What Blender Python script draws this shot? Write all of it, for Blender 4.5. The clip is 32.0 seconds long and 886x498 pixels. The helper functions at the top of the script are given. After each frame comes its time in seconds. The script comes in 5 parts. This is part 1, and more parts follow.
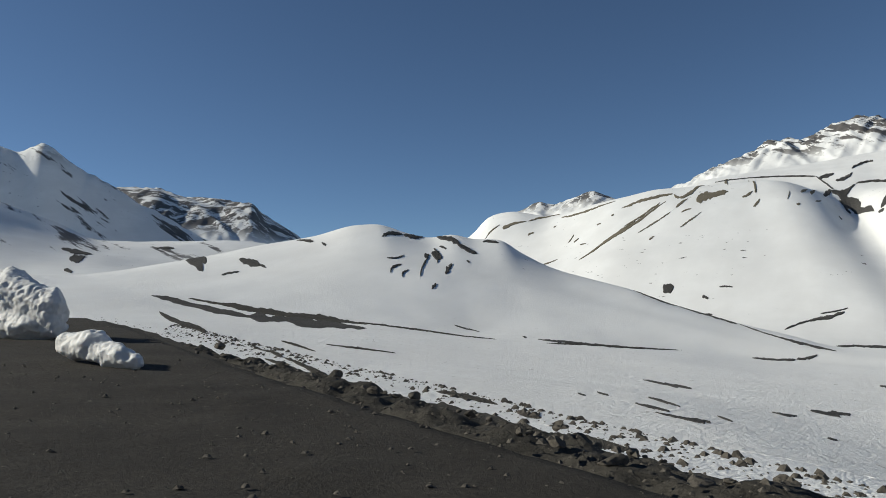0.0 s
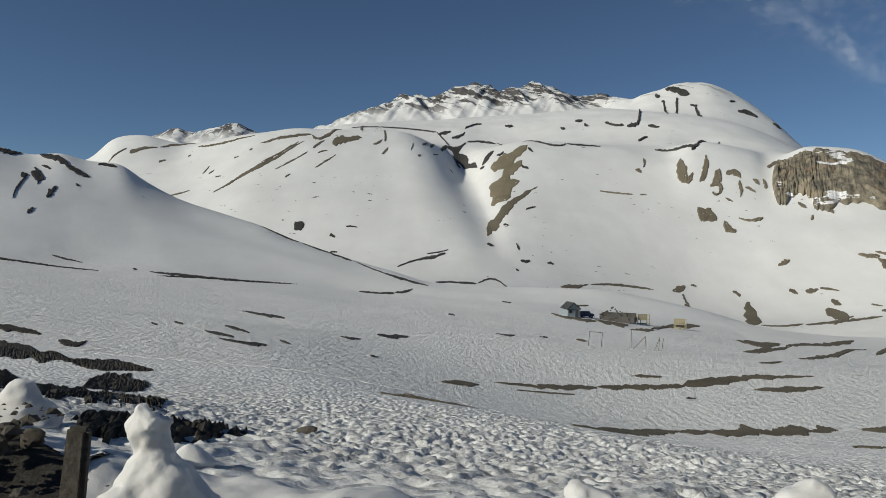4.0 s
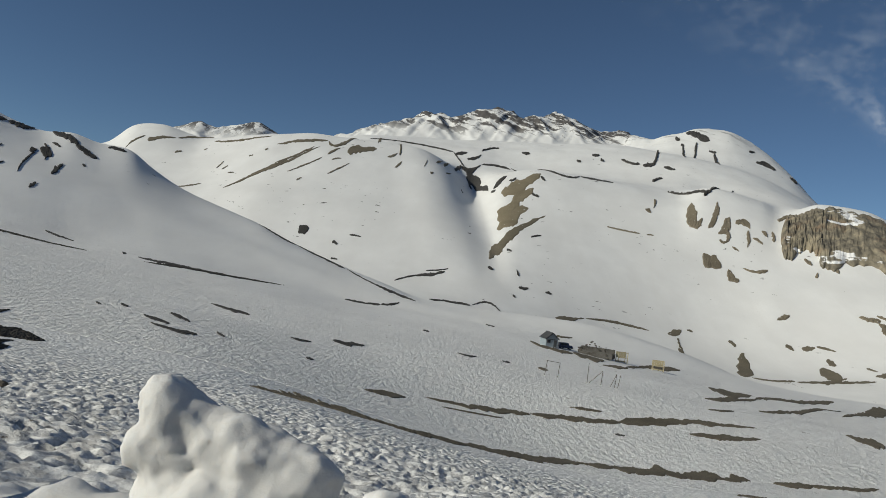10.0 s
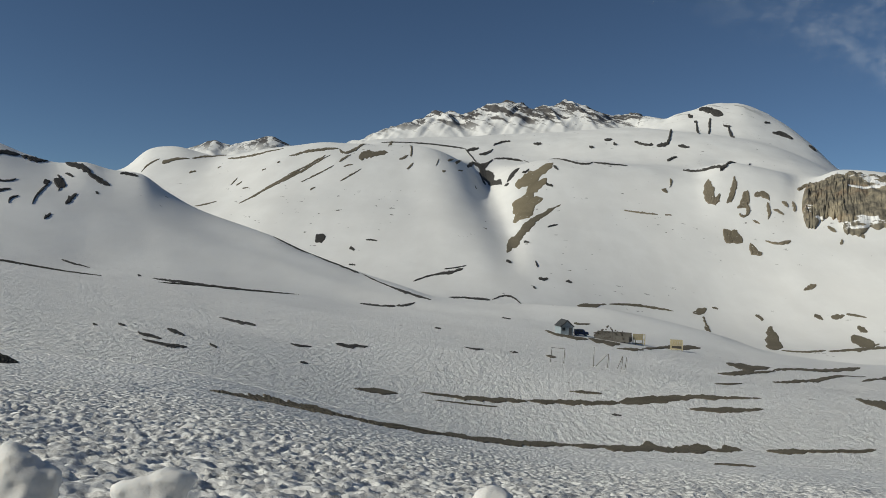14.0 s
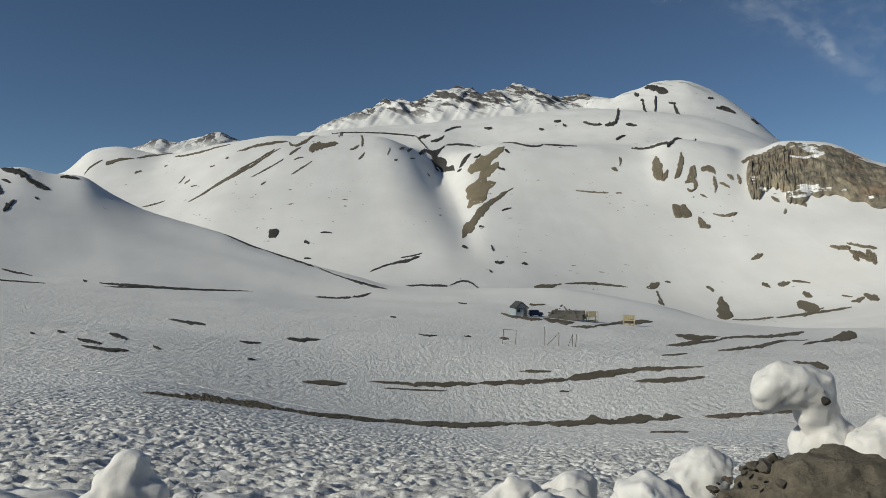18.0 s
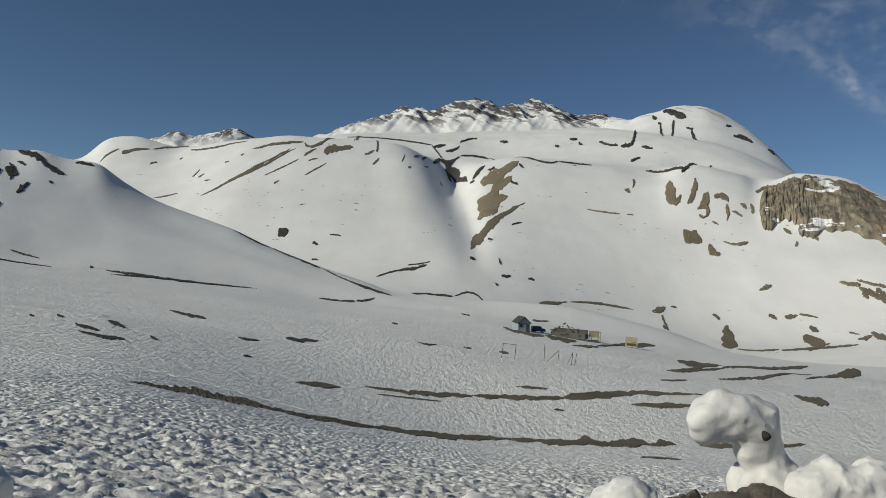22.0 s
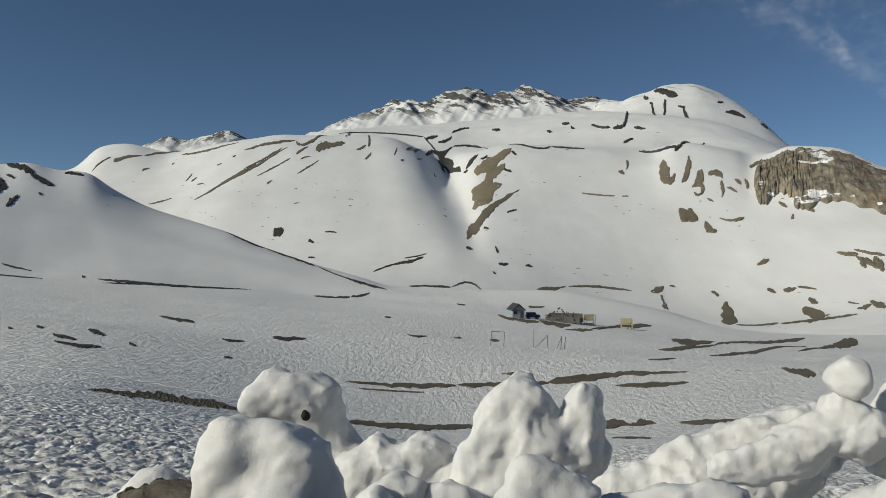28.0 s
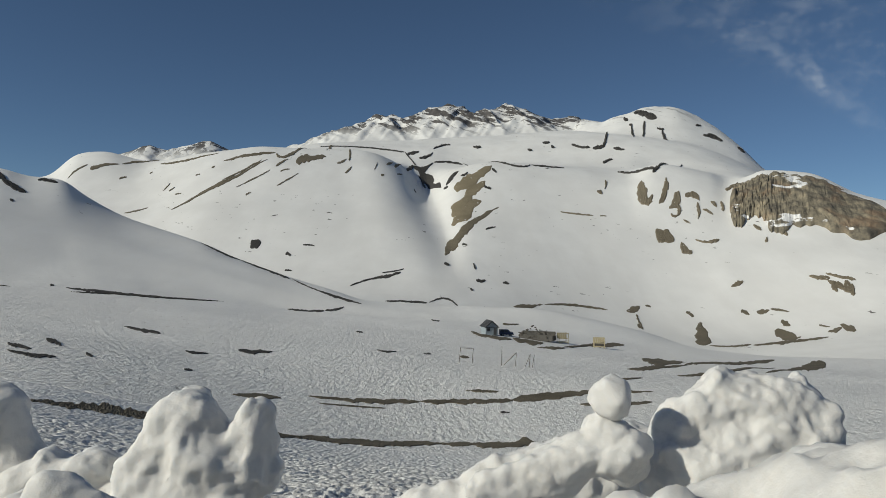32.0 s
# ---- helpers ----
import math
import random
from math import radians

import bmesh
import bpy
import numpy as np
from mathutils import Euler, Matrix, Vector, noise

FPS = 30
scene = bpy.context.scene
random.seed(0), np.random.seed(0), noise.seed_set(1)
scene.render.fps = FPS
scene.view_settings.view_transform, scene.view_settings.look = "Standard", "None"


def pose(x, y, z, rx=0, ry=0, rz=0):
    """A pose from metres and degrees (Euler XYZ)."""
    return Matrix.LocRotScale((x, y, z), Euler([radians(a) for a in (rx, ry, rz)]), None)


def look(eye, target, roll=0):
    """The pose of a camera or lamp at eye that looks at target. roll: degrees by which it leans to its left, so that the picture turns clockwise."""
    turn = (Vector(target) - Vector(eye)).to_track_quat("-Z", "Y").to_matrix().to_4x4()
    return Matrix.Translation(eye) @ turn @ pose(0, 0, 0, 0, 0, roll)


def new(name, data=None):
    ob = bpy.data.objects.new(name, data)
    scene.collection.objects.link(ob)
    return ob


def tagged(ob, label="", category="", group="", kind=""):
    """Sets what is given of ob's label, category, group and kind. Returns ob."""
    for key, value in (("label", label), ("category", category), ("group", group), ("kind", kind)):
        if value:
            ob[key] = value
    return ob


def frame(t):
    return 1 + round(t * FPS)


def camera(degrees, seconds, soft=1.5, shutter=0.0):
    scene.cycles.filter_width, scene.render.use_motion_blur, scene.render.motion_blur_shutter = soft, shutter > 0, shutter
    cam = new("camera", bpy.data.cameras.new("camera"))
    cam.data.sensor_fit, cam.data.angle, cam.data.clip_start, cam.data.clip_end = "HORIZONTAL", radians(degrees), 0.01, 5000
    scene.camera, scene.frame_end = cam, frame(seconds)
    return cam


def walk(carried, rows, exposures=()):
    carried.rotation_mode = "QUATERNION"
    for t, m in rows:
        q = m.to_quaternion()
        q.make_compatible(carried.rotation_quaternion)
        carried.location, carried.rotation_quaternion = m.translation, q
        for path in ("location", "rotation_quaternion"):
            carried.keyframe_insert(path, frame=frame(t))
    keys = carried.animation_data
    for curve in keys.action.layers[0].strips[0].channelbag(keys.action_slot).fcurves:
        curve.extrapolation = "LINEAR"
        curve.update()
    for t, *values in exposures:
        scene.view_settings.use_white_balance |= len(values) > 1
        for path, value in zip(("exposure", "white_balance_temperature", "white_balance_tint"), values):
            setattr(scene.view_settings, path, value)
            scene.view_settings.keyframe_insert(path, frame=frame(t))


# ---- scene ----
cam = camera(64.0, 32.0, soft=0.6)
PATH = [
    (0.0, pose(-14.809, 0.797, 2.460, 94.89, 1.20, 28.60)),
    (0.5, pose(-13.822, 0.794, 2.420, 93.88, 0.67, 24.90)),
    (1.0, pose(-12.862, 0.768, 2.351, 93.32, 1.80, 20.95)),
    (1.5, pose(-11.824, 0.695, 2.263, 93.20, 4.85, 20.28)),
    (2.0, pose(-10.747, 0.584, 2.170, 92.25, 6.80, 19.40)),
    (2.5, pose(-9.860, 0.475, 2.088, 92.00, 7.25, 19.42)),
    (3.0, pose(-9.142, 0.409, 2.035, 92.48, 9.28, 17.93)),
    (3.5, pose(-9.032, 0.390, 2.010, 89.20, 1.20, 8.20)),
    (4.0, pose(-8.724, 0.387, 1.992, 89.62, -0.80, 0.11)),
    (4.5, pose(-8.390, 0.377, 1.976, 90.23, -0.87, -1.70)),
    (6.5, pose(-5.528, -0.039, 1.964, 90.12, -1.16, -0.19)),
    (7.0, pose(-5.209, -0.004, 1.954, 90.29, -1.49, -0.37)),
    (7.5, pose(-4.874, 0.051, 1.943, 90.82, -4.91, -0.47)),
    (8.0, pose(-4.514, 0.102, 1.933, 90.95, -5.83, -0.37)),
    (8.5, pose(-4.125, 0.117, 1.920, 91.15, -5.22, -0.75)),
    (9.0, pose(-3.652, 0.084, 1.896, 91.24, -4.97, -0.24)),
    (9.5, pose(-3.164, 0.033, 1.864, 91.10, -5.15, 0.04)),
    (10.0, pose(-2.669, 0.004, 1.831, 91.13, -6.89, 0.85)),
    (10.5, pose(-2.167, 0.004, 1.802, 91.07, -6.73, 1.32)),
    (11.0, pose(-1.587, 0.003, 1.780, 91.50, -6.00, 1.48)),
    (11.5, pose(-1.040, -0.028, 1.763, 91.37, -5.80, 1.88)),
    (12.0, pose(-0.450, -0.073, 1.751, 90.89, -5.27, 2.50)),
    (12.5, pose(0.079, -0.109, 1.738, 90.29, -4.09, 2.68)),
    (13.0, pose(0.589, -0.134, 1.724, 90.96, -3.35, 3.02)),
    (13.5, pose(0.886, -0.151, 1.712, 90.92, -2.10, 2.63)),
    (15.5, pose(2.024, -0.737, 1.748, 90.62, -3.05, 3.10)),
    (16.0, pose(2.217, -0.730, 1.736, 88.36, -0.32, -3.59)),
    (16.5, pose(2.347, -0.692, 1.719, 88.80, -0.49, -2.71)),
    (17.0, pose(2.441, -0.634, 1.704, 88.83, 0.31, -2.06)),
    (17.5, pose(2.525, -0.576, 1.693, 89.77, -2.10, -1.06)),
    (18.0, pose(2.619, -0.528, 1.684, 89.91, 0.77, -0.65)),
    (18.5, pose(2.670, -0.492, 1.674, 90.48, -1.09, -0.43)),
    (19.0, pose(2.694, -0.474, 1.668, 89.78, 2.77, -0.36)),
    (19.5, pose(2.682, -0.467, 1.664, 90.40, -0.53, -0.17)),
    (20.0, pose(2.713, -0.449, 1.659, 90.45, -0.62, -0.20)),
    (20.5, pose(2.757, -0.407, 1.649, 90.42, -0.93, -0.04)),
    (21.0, pose(2.822, -0.354, 1.638, 90.33, -1.70, -0.08)),
    (21.5, pose(2.924, -0.295, 1.630, 90.65, -2.64, -0.07)),
    (22.0, pose(3.094, -0.221, 1.621, 90.70, -3.00, 0.02)),
    (22.5, pose(3.315, -0.127, 1.607, 90.58, -2.51, 0.10)),
    (23.0, pose(3.658, -0.033, 1.592, 90.87, -2.69, 0.29)),
    (23.5, pose(4.026, 0.029, 1.587, 90.83, -1.04, 0.30)),
    (24.0, pose(4.422, 0.044, 1.591, 90.44, -0.47, 0.42)),
    (24.5, pose(4.813, 0.031, 1.595, 89.98, 0.82, 0.51)),
    (25.0, pose(5.194, 0.033, 1.596, 90.18, 1.31, 0.64)),
    (25.5, pose(5.386, 0.057, 1.594, 90.44, 1.02, 0.89)),
    (27.5, pose(5.402, 0.024, 1.592, 91.12, -1.13, 1.24)),
    (28.0, pose(5.400, 0.021, 1.594, 90.00, 0.00, 0.00)),
    (28.5, pose(5.403, 0.027, 1.592, 90.35, -0.58, -0.04)),
    (29.0, pose(5.418, 0.039, 1.590, 90.74, -1.45, 0.02)),
    (29.5, pose(5.472, 0.053, 1.589, 91.04, -1.34, -0.01)),
    (30.0, pose(5.581, 0.068, 1.590, 91.08, -1.98, -0.09)),
    (30.5, pose(5.731, 0.082, 1.591, 91.11, -1.68, -0.34)),
    (31.0, pose(5.997, 0.095, 1.591, 91.07, -1.47, -0.68)),
    (31.5, pose(6.335, 0.100, 1.588, 91.06, -1.88, -1.01)),
    (32.0, pose(6.765, 0.096, 1.583, 91.29, -1.17, -1.63)),
]
walk(cam, PATH, exposures=((0.0, 0.47, 6750, 4), (1.0, 0.25, 6750, 4), (2.0, 0.24, 6750, 4), (3.0, 0.18, 6750, 4), (4.0, 0.06, 6800, 4), (6.5, 0.03, 6850, 3.5), (32.0, 0.01, 6850, 3.5)))

SUN_TO = Vector((-0.81, -0.37, 0.46)).normalized()


def make_world():
    world = bpy.data.worlds.new("sky")
    scene.world = world
    world.use_nodes = True
    nt = world.node_tree
    sky = nt.nodes.new("ShaderNodeTexSky")
    sky.sky_type = "NISHITA"
    sky.sun_disc = False
    sky.sun_elevation = math.asin(SUN_TO.z)
    sky.sun_rotation = math.atan2(SUN_TO.x, SUN_TO.y)
    sky.altitude = 4200
    sky.air_density = 1.0
    sky.dust_density = 0.25
    sky.ozone_density = 4.0
    nt.links.new(sky.outputs[0], nt.nodes["Background"].inputs[0])
    nt.nodes["Background"].inputs[1].default_value = 0.06
    sun = new("sun", bpy.data.lights.new("sun", "SUN"))
    sun.data.energy, sun.data.angle = 3.5, radians(0.53)
    sun.data.color = (1.0, 0.955, 0.89)
    sun.matrix_world = look(SUN_TO * 50, (0, 0, 0))


make_world()

# ---- materials ----


def node_material(name, rough=0.8, spec=0.3):
    m = bpy.data.materials.new(name)
    m.use_nodes = True
    nt = m.node_tree
    b = nt.nodes["Principled BSDF"]
    b.inputs["Roughness"].default_value = rough
    b.inputs["Specular IOR Level"].default_value = spec
    return m, nt, b


def coords(nt, scale=1.0, stretch=(1, 1, 1)):
    g = nt.nodes.new("ShaderNodeNewGeometry")
    mp = nt.nodes.new("ShaderNodeMapping")
    mp.inputs["Scale"].default_value = [scale * s for s in stretch]
    nt.links.new(g.outputs["Position"], mp.inputs[0])
    return mp.outputs[0]


def noise_node(nt, vec, scale, detail=6, rough=0.55):
    n = nt.nodes.new("ShaderNodeTexNoise")
    n.inputs["Scale"].default_value = scale
    n.inputs["Detail"].default_value = detail
    n.inputs["Roughness"].default_value = rough
    nt.links.new(vec, n.inputs["Vector"])
    return n.outputs["Fac"]


def ramp(nt, fac, stops):
    r = nt.nodes.new("ShaderNodeValToRGB")
    els = r.color_ramp.elements
    while len(els) < len(stops):
        els.new(0.5)
    for e, (p, c) in zip(els, stops):
        e.position, e.color = p, (*c, 1)
    nt.links.new(fac, r.inputs[0])
    return r.outputs[0]


def mix(nt, fac, a, b):
    n = nt.nodes.new("ShaderNodeMix")
    n.data_type = "RGBA"
    for val, i in ((fac, 0), (a, 6), (b, 7)):
        if isinstance(val, (int, float)):
            n.inputs[i].default_value = val
        elif isinstance(val, tuple):
            n.inputs[i].default_value = (*val, 1)
        else:
            nt.links.new(val, n.inputs[i])
    return n.outputs[2]


def bump(nt, b, height, strength, distance, after=None):
    n = nt.nodes.new("ShaderNodeBump")
    n.inputs["Strength"].default_value = strength
    n.inputs["Distance"].default_value = distance
    nt.links.new(height, n.inputs["Height"])
    if after is not None:
        nt.links.new(after, n.inputs["Normal"])
    nt.links.new(n.outputs[0], b.inputs["Normal"])
    return n.outputs[0]


def earth_material(name, dark, light, rough=0.95, bump_size=0.05, scale=1.0, snow=0.0, snow_size=1.0):
    m, nt, b = node_material(name, rough, 0.15)
    p = coords(nt)
    big = noise_node(nt, p, 0.35 * scale, 5)
    fine = noise_node(nt, p, 9.0 * scale, 8, 0.7)
    c1 = ramp(nt, fine, [(0.3, dark), (0.7, light)])
    c2 = mix(nt, big, c1, tuple(0.65 * v for v in dark))
    if snow:
        flecks = noise_node(nt, p, 1.0 / snow_size, 9, 0.68)
        c2 = mix(nt, step_node(nt, flecks, 0.62 - snow, 0.66 - snow), c2, (0.80, 0.80, 0.80))
    nt.links.new(c2, b.inputs["Base Color"])
    bump(nt, b, fine, 0.9, bump_size)
    return m


def math_node(nt, op, a, b, c=None):
    n = nt.nodes.new("ShaderNodeMath")
    n.operation = op
    for i, v in enumerate((a, b, c)):
        if v is None:
            continue
        if isinstance(v, (int, float)):
            n.inputs[i].default_value = v
        else:
            nt.links.new(v, n.inputs[i])
    return n.outputs[0]


def step_node(nt, v, lo, hi):
    n = nt.nodes.new("ShaderNodeMapRange")
    n.interpolation_type = "SMOOTHSTEP"
    n.inputs["From Min"].default_value, n.inputs["From Max"].default_value = lo, hi
    nt.links.new(v, n.inputs["Value"])
    return n.outputs[0]


def slanted(nt, vec, heading):
    """Coordinates drawn out along lines that fall to the right, seen along a heading."""
    for turn, size in (((0, 0, radians(heading)), (1, 1, 1)), ((0, radians(-42), 0), (1, 1, 1)), ((0, 0, 0), (0.22, 0.12, 1.0))):
        n = nt.nodes.new("ShaderNodeMapping")
        n.inputs["Rotation"].default_value, n.inputs["Scale"].default_value = turn, size
        nt.links.new(vec, n.inputs[0])
        vec = n.outputs[0]
    return vec


def snow_material(name, cups=0.0, tint=(0.81, 0.812, 0.795), relief=0.02, rocky=False):
    m, nt, b = node_material(name, 0.62, 0.2)
    p = coords(nt)
    big = noise_node(nt, p, 0.03, 6)
    mid = noise_node(nt, p, 0.8, 9, 0.72)
    fine = noise_node(nt, p, 26.0, 5, 0.65)
    col = mix(nt, ramp(nt, big, [(0.35, (0, 0, 0)), (0.7, (1, 1, 1))]), tint, tuple(0.92 * v for v in tint))
    if cups:
        # dirt and the shade inside the sun cups, both put into the colour
        grime_shade = noise_node(nt, coords(nt, 1.0, (1, 1.5, 1)), 4.2, 9, 0.75)
        place = nt.nodes.new("ShaderNodeSeparateXYZ")
        nt.links.new(p, place.inputs[0])
        near = math_node(nt, "MULTIPLY_ADD", step_node(nt, place.outputs[1], 42, 10), 0.65, 0.35)
        col = mix(nt, math_node(nt, "MULTIPLY", step_node(nt, grime_shade, 0.42, 0.62), near), col, (0.45, 0.445, 0.44))
        specks = noise_node(nt, p, 13.0, 5, 0.65)
        col = mix(nt, step_node(nt, specks, 0.64, 0.70), col, (0.20, 0.18, 0.16))
    if rocky:
        xyz = nt.nodes.new("ShaderNodeSeparateXYZ")
        nt.links.new(p, xyz.inputs[0])
        geo = nt.nodes.new("ShaderNodeNewGeometry")
        nrm = nt.nodes.new("ShaderNodeSeparateXYZ")
        nt.links.new(geo.outputs["Normal"], nrm.inputs[0])
        # speckled old snow on the valley floor: dirt and painted shade of small bumps
        flat = math_node(nt, "MULTIPLY", step_node(nt, xyz.outputs[1], 260, 150), step_node(nt, xyz.outputs[2], 4, -4))
        speckle = step_node(nt, noise_node(nt, coords(nt, 1.0, (1, 0.45, 1)), 1.3, 10, 0.8), 0.44, 0.62)
        col = mix(nt, math_node(nt, "MULTIPLY", flat, speckle), col, (0.73, 0.72, 0.70))
        clods = step_node(nt, noise_node(nt, coords(nt, 1.0, (1, 0.5, 1)), 0.9, 7, 0.66), 0.645, 0.675)
        col = mix(nt, math_node(nt, "MULTIPLY", flat, clods), col, (0.34, 0.32, 0.29))
        shade = step_node(nt, noise_node(nt, coords(nt, 1.0, (0.6, 1, 1)), 0.25, 6, 0.6), 0.40, 0.65)
        col = mix(nt, math_node(nt, "MULTIPLY", math_node(nt, "MULTIPLY", flat, shade), 0.25), col, (0.70, 0.70, 0.68))
        flute = step_node(nt, noise_node(nt, coords(nt, 1.0, (1.6, 0.5, 0.5)), 0.022, 8, 0.62), 0.36, 0.66)
        col = mix(nt, math_node(nt, "MULTIPLY", flute, 0.5), col, (0.70, 0.695, 0.675))
        # rock on the steep high faces
        steep = math_node(nt, "SUBTRACT", 1.0, nrm.outputs[2])
        drawn = slanted(nt, p, 0)
        drawn_left = slanted(nt, p, -57)
        crag = noise_node(nt, drawn, 0.05, 10, 0.72)
        back = step_node(nt, xyz.outputs[1], 1560, 1680)
        high = math_node(nt, "MULTIPLY_ADD", back, 0.075, math_node(nt, "MULTIPLY_ADD", steep, 0.22, crag))
        up = step_node(nt, xyz.outputs[2], 255, 345)
        left = math_node(nt, "MULTIPLY", step_node(nt, xyz.outputs[0], -420, -620), step_node(nt, xyz.outputs[2], 30, 60))
        mask = step_node(nt, high, 0.572, 0.605)
        near_side = step_node(nt, xyz.outputs[1], 1500, 1100)
        streak = step_node(nt, math_node(nt, "MULTIPLY_ADD", near_side, 0.055, noise_node(nt, drawn_left, 0.035, 9, 0.66)), 0.622, 0.66)
        rock = math_node(nt, "MAXIMUM", math_node(nt, "MULTIPLY", mask, up), math_node(nt, "MULTIPLY", streak, left))
        stone = mix(nt, noise_node(nt, p, 0.05, 6), (0.06, 0.06, 0.062), (0.15, 0.135, 0.12))
        # small stones showing in loose groups on the hillsides
        dots = step_node(nt, noise_node(nt, coords(nt, 1.0, (0.7, 0.7, 1.6)), 0.17, 5, 0.6), 0.665, 0.69)
        groups = step_node(nt, noise_node(nt, p, 0.011, 4, 0.6), 0.5, 0.58)
        hill = step_node(nt, xyz.outputs[1], 270, 330)
        rock = math_node(nt, "MAXIMUM", rock, math_node(nt, "MULTIPLY", math_node(nt, "MULTIPLY", dots, groups), hill))
        col = mix(nt, rock, col, stone)
    nt.links.new(col, b.inputs["Base Color"])
    if name == "snow_block":
        dirt = step_node(nt, noise_node(nt, p, 2.6, 8, 0.66), 0.46, 0.72)
        nt.links.new(mix(nt, math_node(nt, "MULTIPLY", dirt, 0.45), col, (0.55, 0.53, 0.49)), b.inputs["Base Color"])
        b.inputs["Subsurface Weight"].default_value = 0.55
        b.inputs["Subsurface Radius"].default_value = (0.10, 0.11, 0.12)
        b.inputs["Subsurface Scale"].default_value = 0.6
    first = bump(nt, b, mid, 0.5, 0.10 if cups else 0.05 if name == "snow_block" else 0.4)
    if cups:
        cells = nt.nodes.new("ShaderNodeTexVoronoi")
        cells.feature = "SMOOTH_F1"
        cells.inputs["Scale"].default_value = 5.5
        nt.links.new(coords(nt, 1.0, (1, 1.2, 0.4)), cells.inputs["Vector"])
        first = bump(nt, b, cells.outputs["Distance"], 0.5, 0.14, first)
    if rocky:
        hummock = math_node(nt, "MULTIPLY", noise_node(nt, coords(nt, 1.0, (1, 0.5, 1)), 1.5, 7, 0.64), step_node(nt, xyz.outputs[1], 230, 120))
        first = bump(nt, b, hummock, 0.6, 0.7, first)
    bump(nt, b, fine, 0.5, relief, first)
    return m


SNOW = snow_material("snow", rocky=True)
SNOW_NEAR = snow_material("old_snow", 1.0)
SNOW_BLOCK = snow_material("snow_block", 0.0, (0.67, 0.665, 0.648), 0.004)
EARTH = earth_material("bare_earth", (0.10, 0.088, 0.066), (0.27, 0.235, 0.175), 0.95, 0.05, 0.8)
HEAP = earth_material("heaped_gravel", (0.13, 0.115, 0.09), (0.30, 0.265, 0.21), 0.95, 0.03, 3.0)
GRAVEL = earth_material("gravel", (0.032, 0.029, 0.025), (0.08, 0.072, 0.06), 0.95, 0.03, 2.0)

# ---- terrain ----
EYE = (5.4, 0.0)          # the polar grid's centre
NEAR = (-62.0, 44.0, -9.0, 46.0)


def pchip(xk, yk, x):
    h, d = np.diff(xk), np.diff(yk) / np.diff(xk)
    m = np.zeros_like(yk)
    ok = d[:-1] * d[1:] > 0
    w1, w2 = 2 * h[1:] + h[:-1], h[1:] + 2 * h[:-1]
    m[1:-1][ok] = ((w1 + w2)[ok]) / (w1[ok] / d[:-1][ok] + w2[ok] / d[1:][ok])
    m[0], m[-1] = d[0], d[-1]
    i = np.clip(np.searchsorted(xk, x) - 1, 0, len(h) - 1)
    t = (x - xk[i]) / h[i]
    return ((2 * t**3 - 3 * t**2 + 1) * yk[i] + (t**3 - 2 * t**2 + t) * h[i] * m[i]
            + (-2 * t**3 + 3 * t**2) * yk[i + 1] + (t**3 - t**2) * h[i] * m[i + 1])


def curve(az, knots):
    a, v = (np.array(k, float) for k in zip(*knots))
    return pchip(a, v, np.clip(az, a[0], a[-1]))


def smooth(v, az, width):
    """v averaged over neighbouring bearings."""
    grid = np.arange(-90, 60, 0.25)
    w = np.interp(grid, az, v)
    k = np.exp(-0.5 * (np.arange(-60, 61) * 0.25 / width) ** 2)
    w = np.convolve(np.pad(w, 60, mode="edge"), k / k.sum(), "valid")
    return np.interp(az, grid, w)


def wave(x, y, size, seed=0.0, octaves=4):
    """Smooth value noise, -1..1, on arrays."""
    out, amp, total = np.zeros_like(x, dtype=float), 1.0, 0.0
    for o in range(octaves):
        s = size / 2 ** o
        gx, gy = x / s + 17.3 * o + seed, y / s - 9.1 * o + 2.7 * seed
        ix, iy = np.floor(gx), np.floor(gy)
        fx, fy = gx - ix, gy - iy
        fx, fy = fx * fx * (3 - 2 * fx), fy * fy * (3 - 2 * fy)

        def rnd(i, j):
            h = np.sin(i * 127.1 + j * 311.7 + o * 74.7 + seed * 13.3) * 43758.5453
            return 2 * (h - np.floor(h)) - 1

        a = rnd(ix, iy) * (1 - fx) + rnd(ix + 1, iy) * fx
        b = rnd(ix, iy + 1) * (1 - fx) + rnd(ix + 1, iy + 1) * fx
        out += amp * (a * (1 - fy) + b * fy)
        total += amp
        amp *= 0.5
    return out / total


def road_z(x):
    return np.clip(0.048 * (5.4 - x), -0.9, 2.4)


def edge_y(x):
    """The valley-side edge of the road."""
    return np.interp(x, [-60, -36, -28, -23, -19, -15, -12.4, -10, -6, -2, 3, 8, 14, 30, 60], [30, 18.0, 13.1, 10.2, 8.1, 6.1, 4.5, 3.5, 2.6, 2.2, 2.0, 2.1, 2.6, 6, 18])


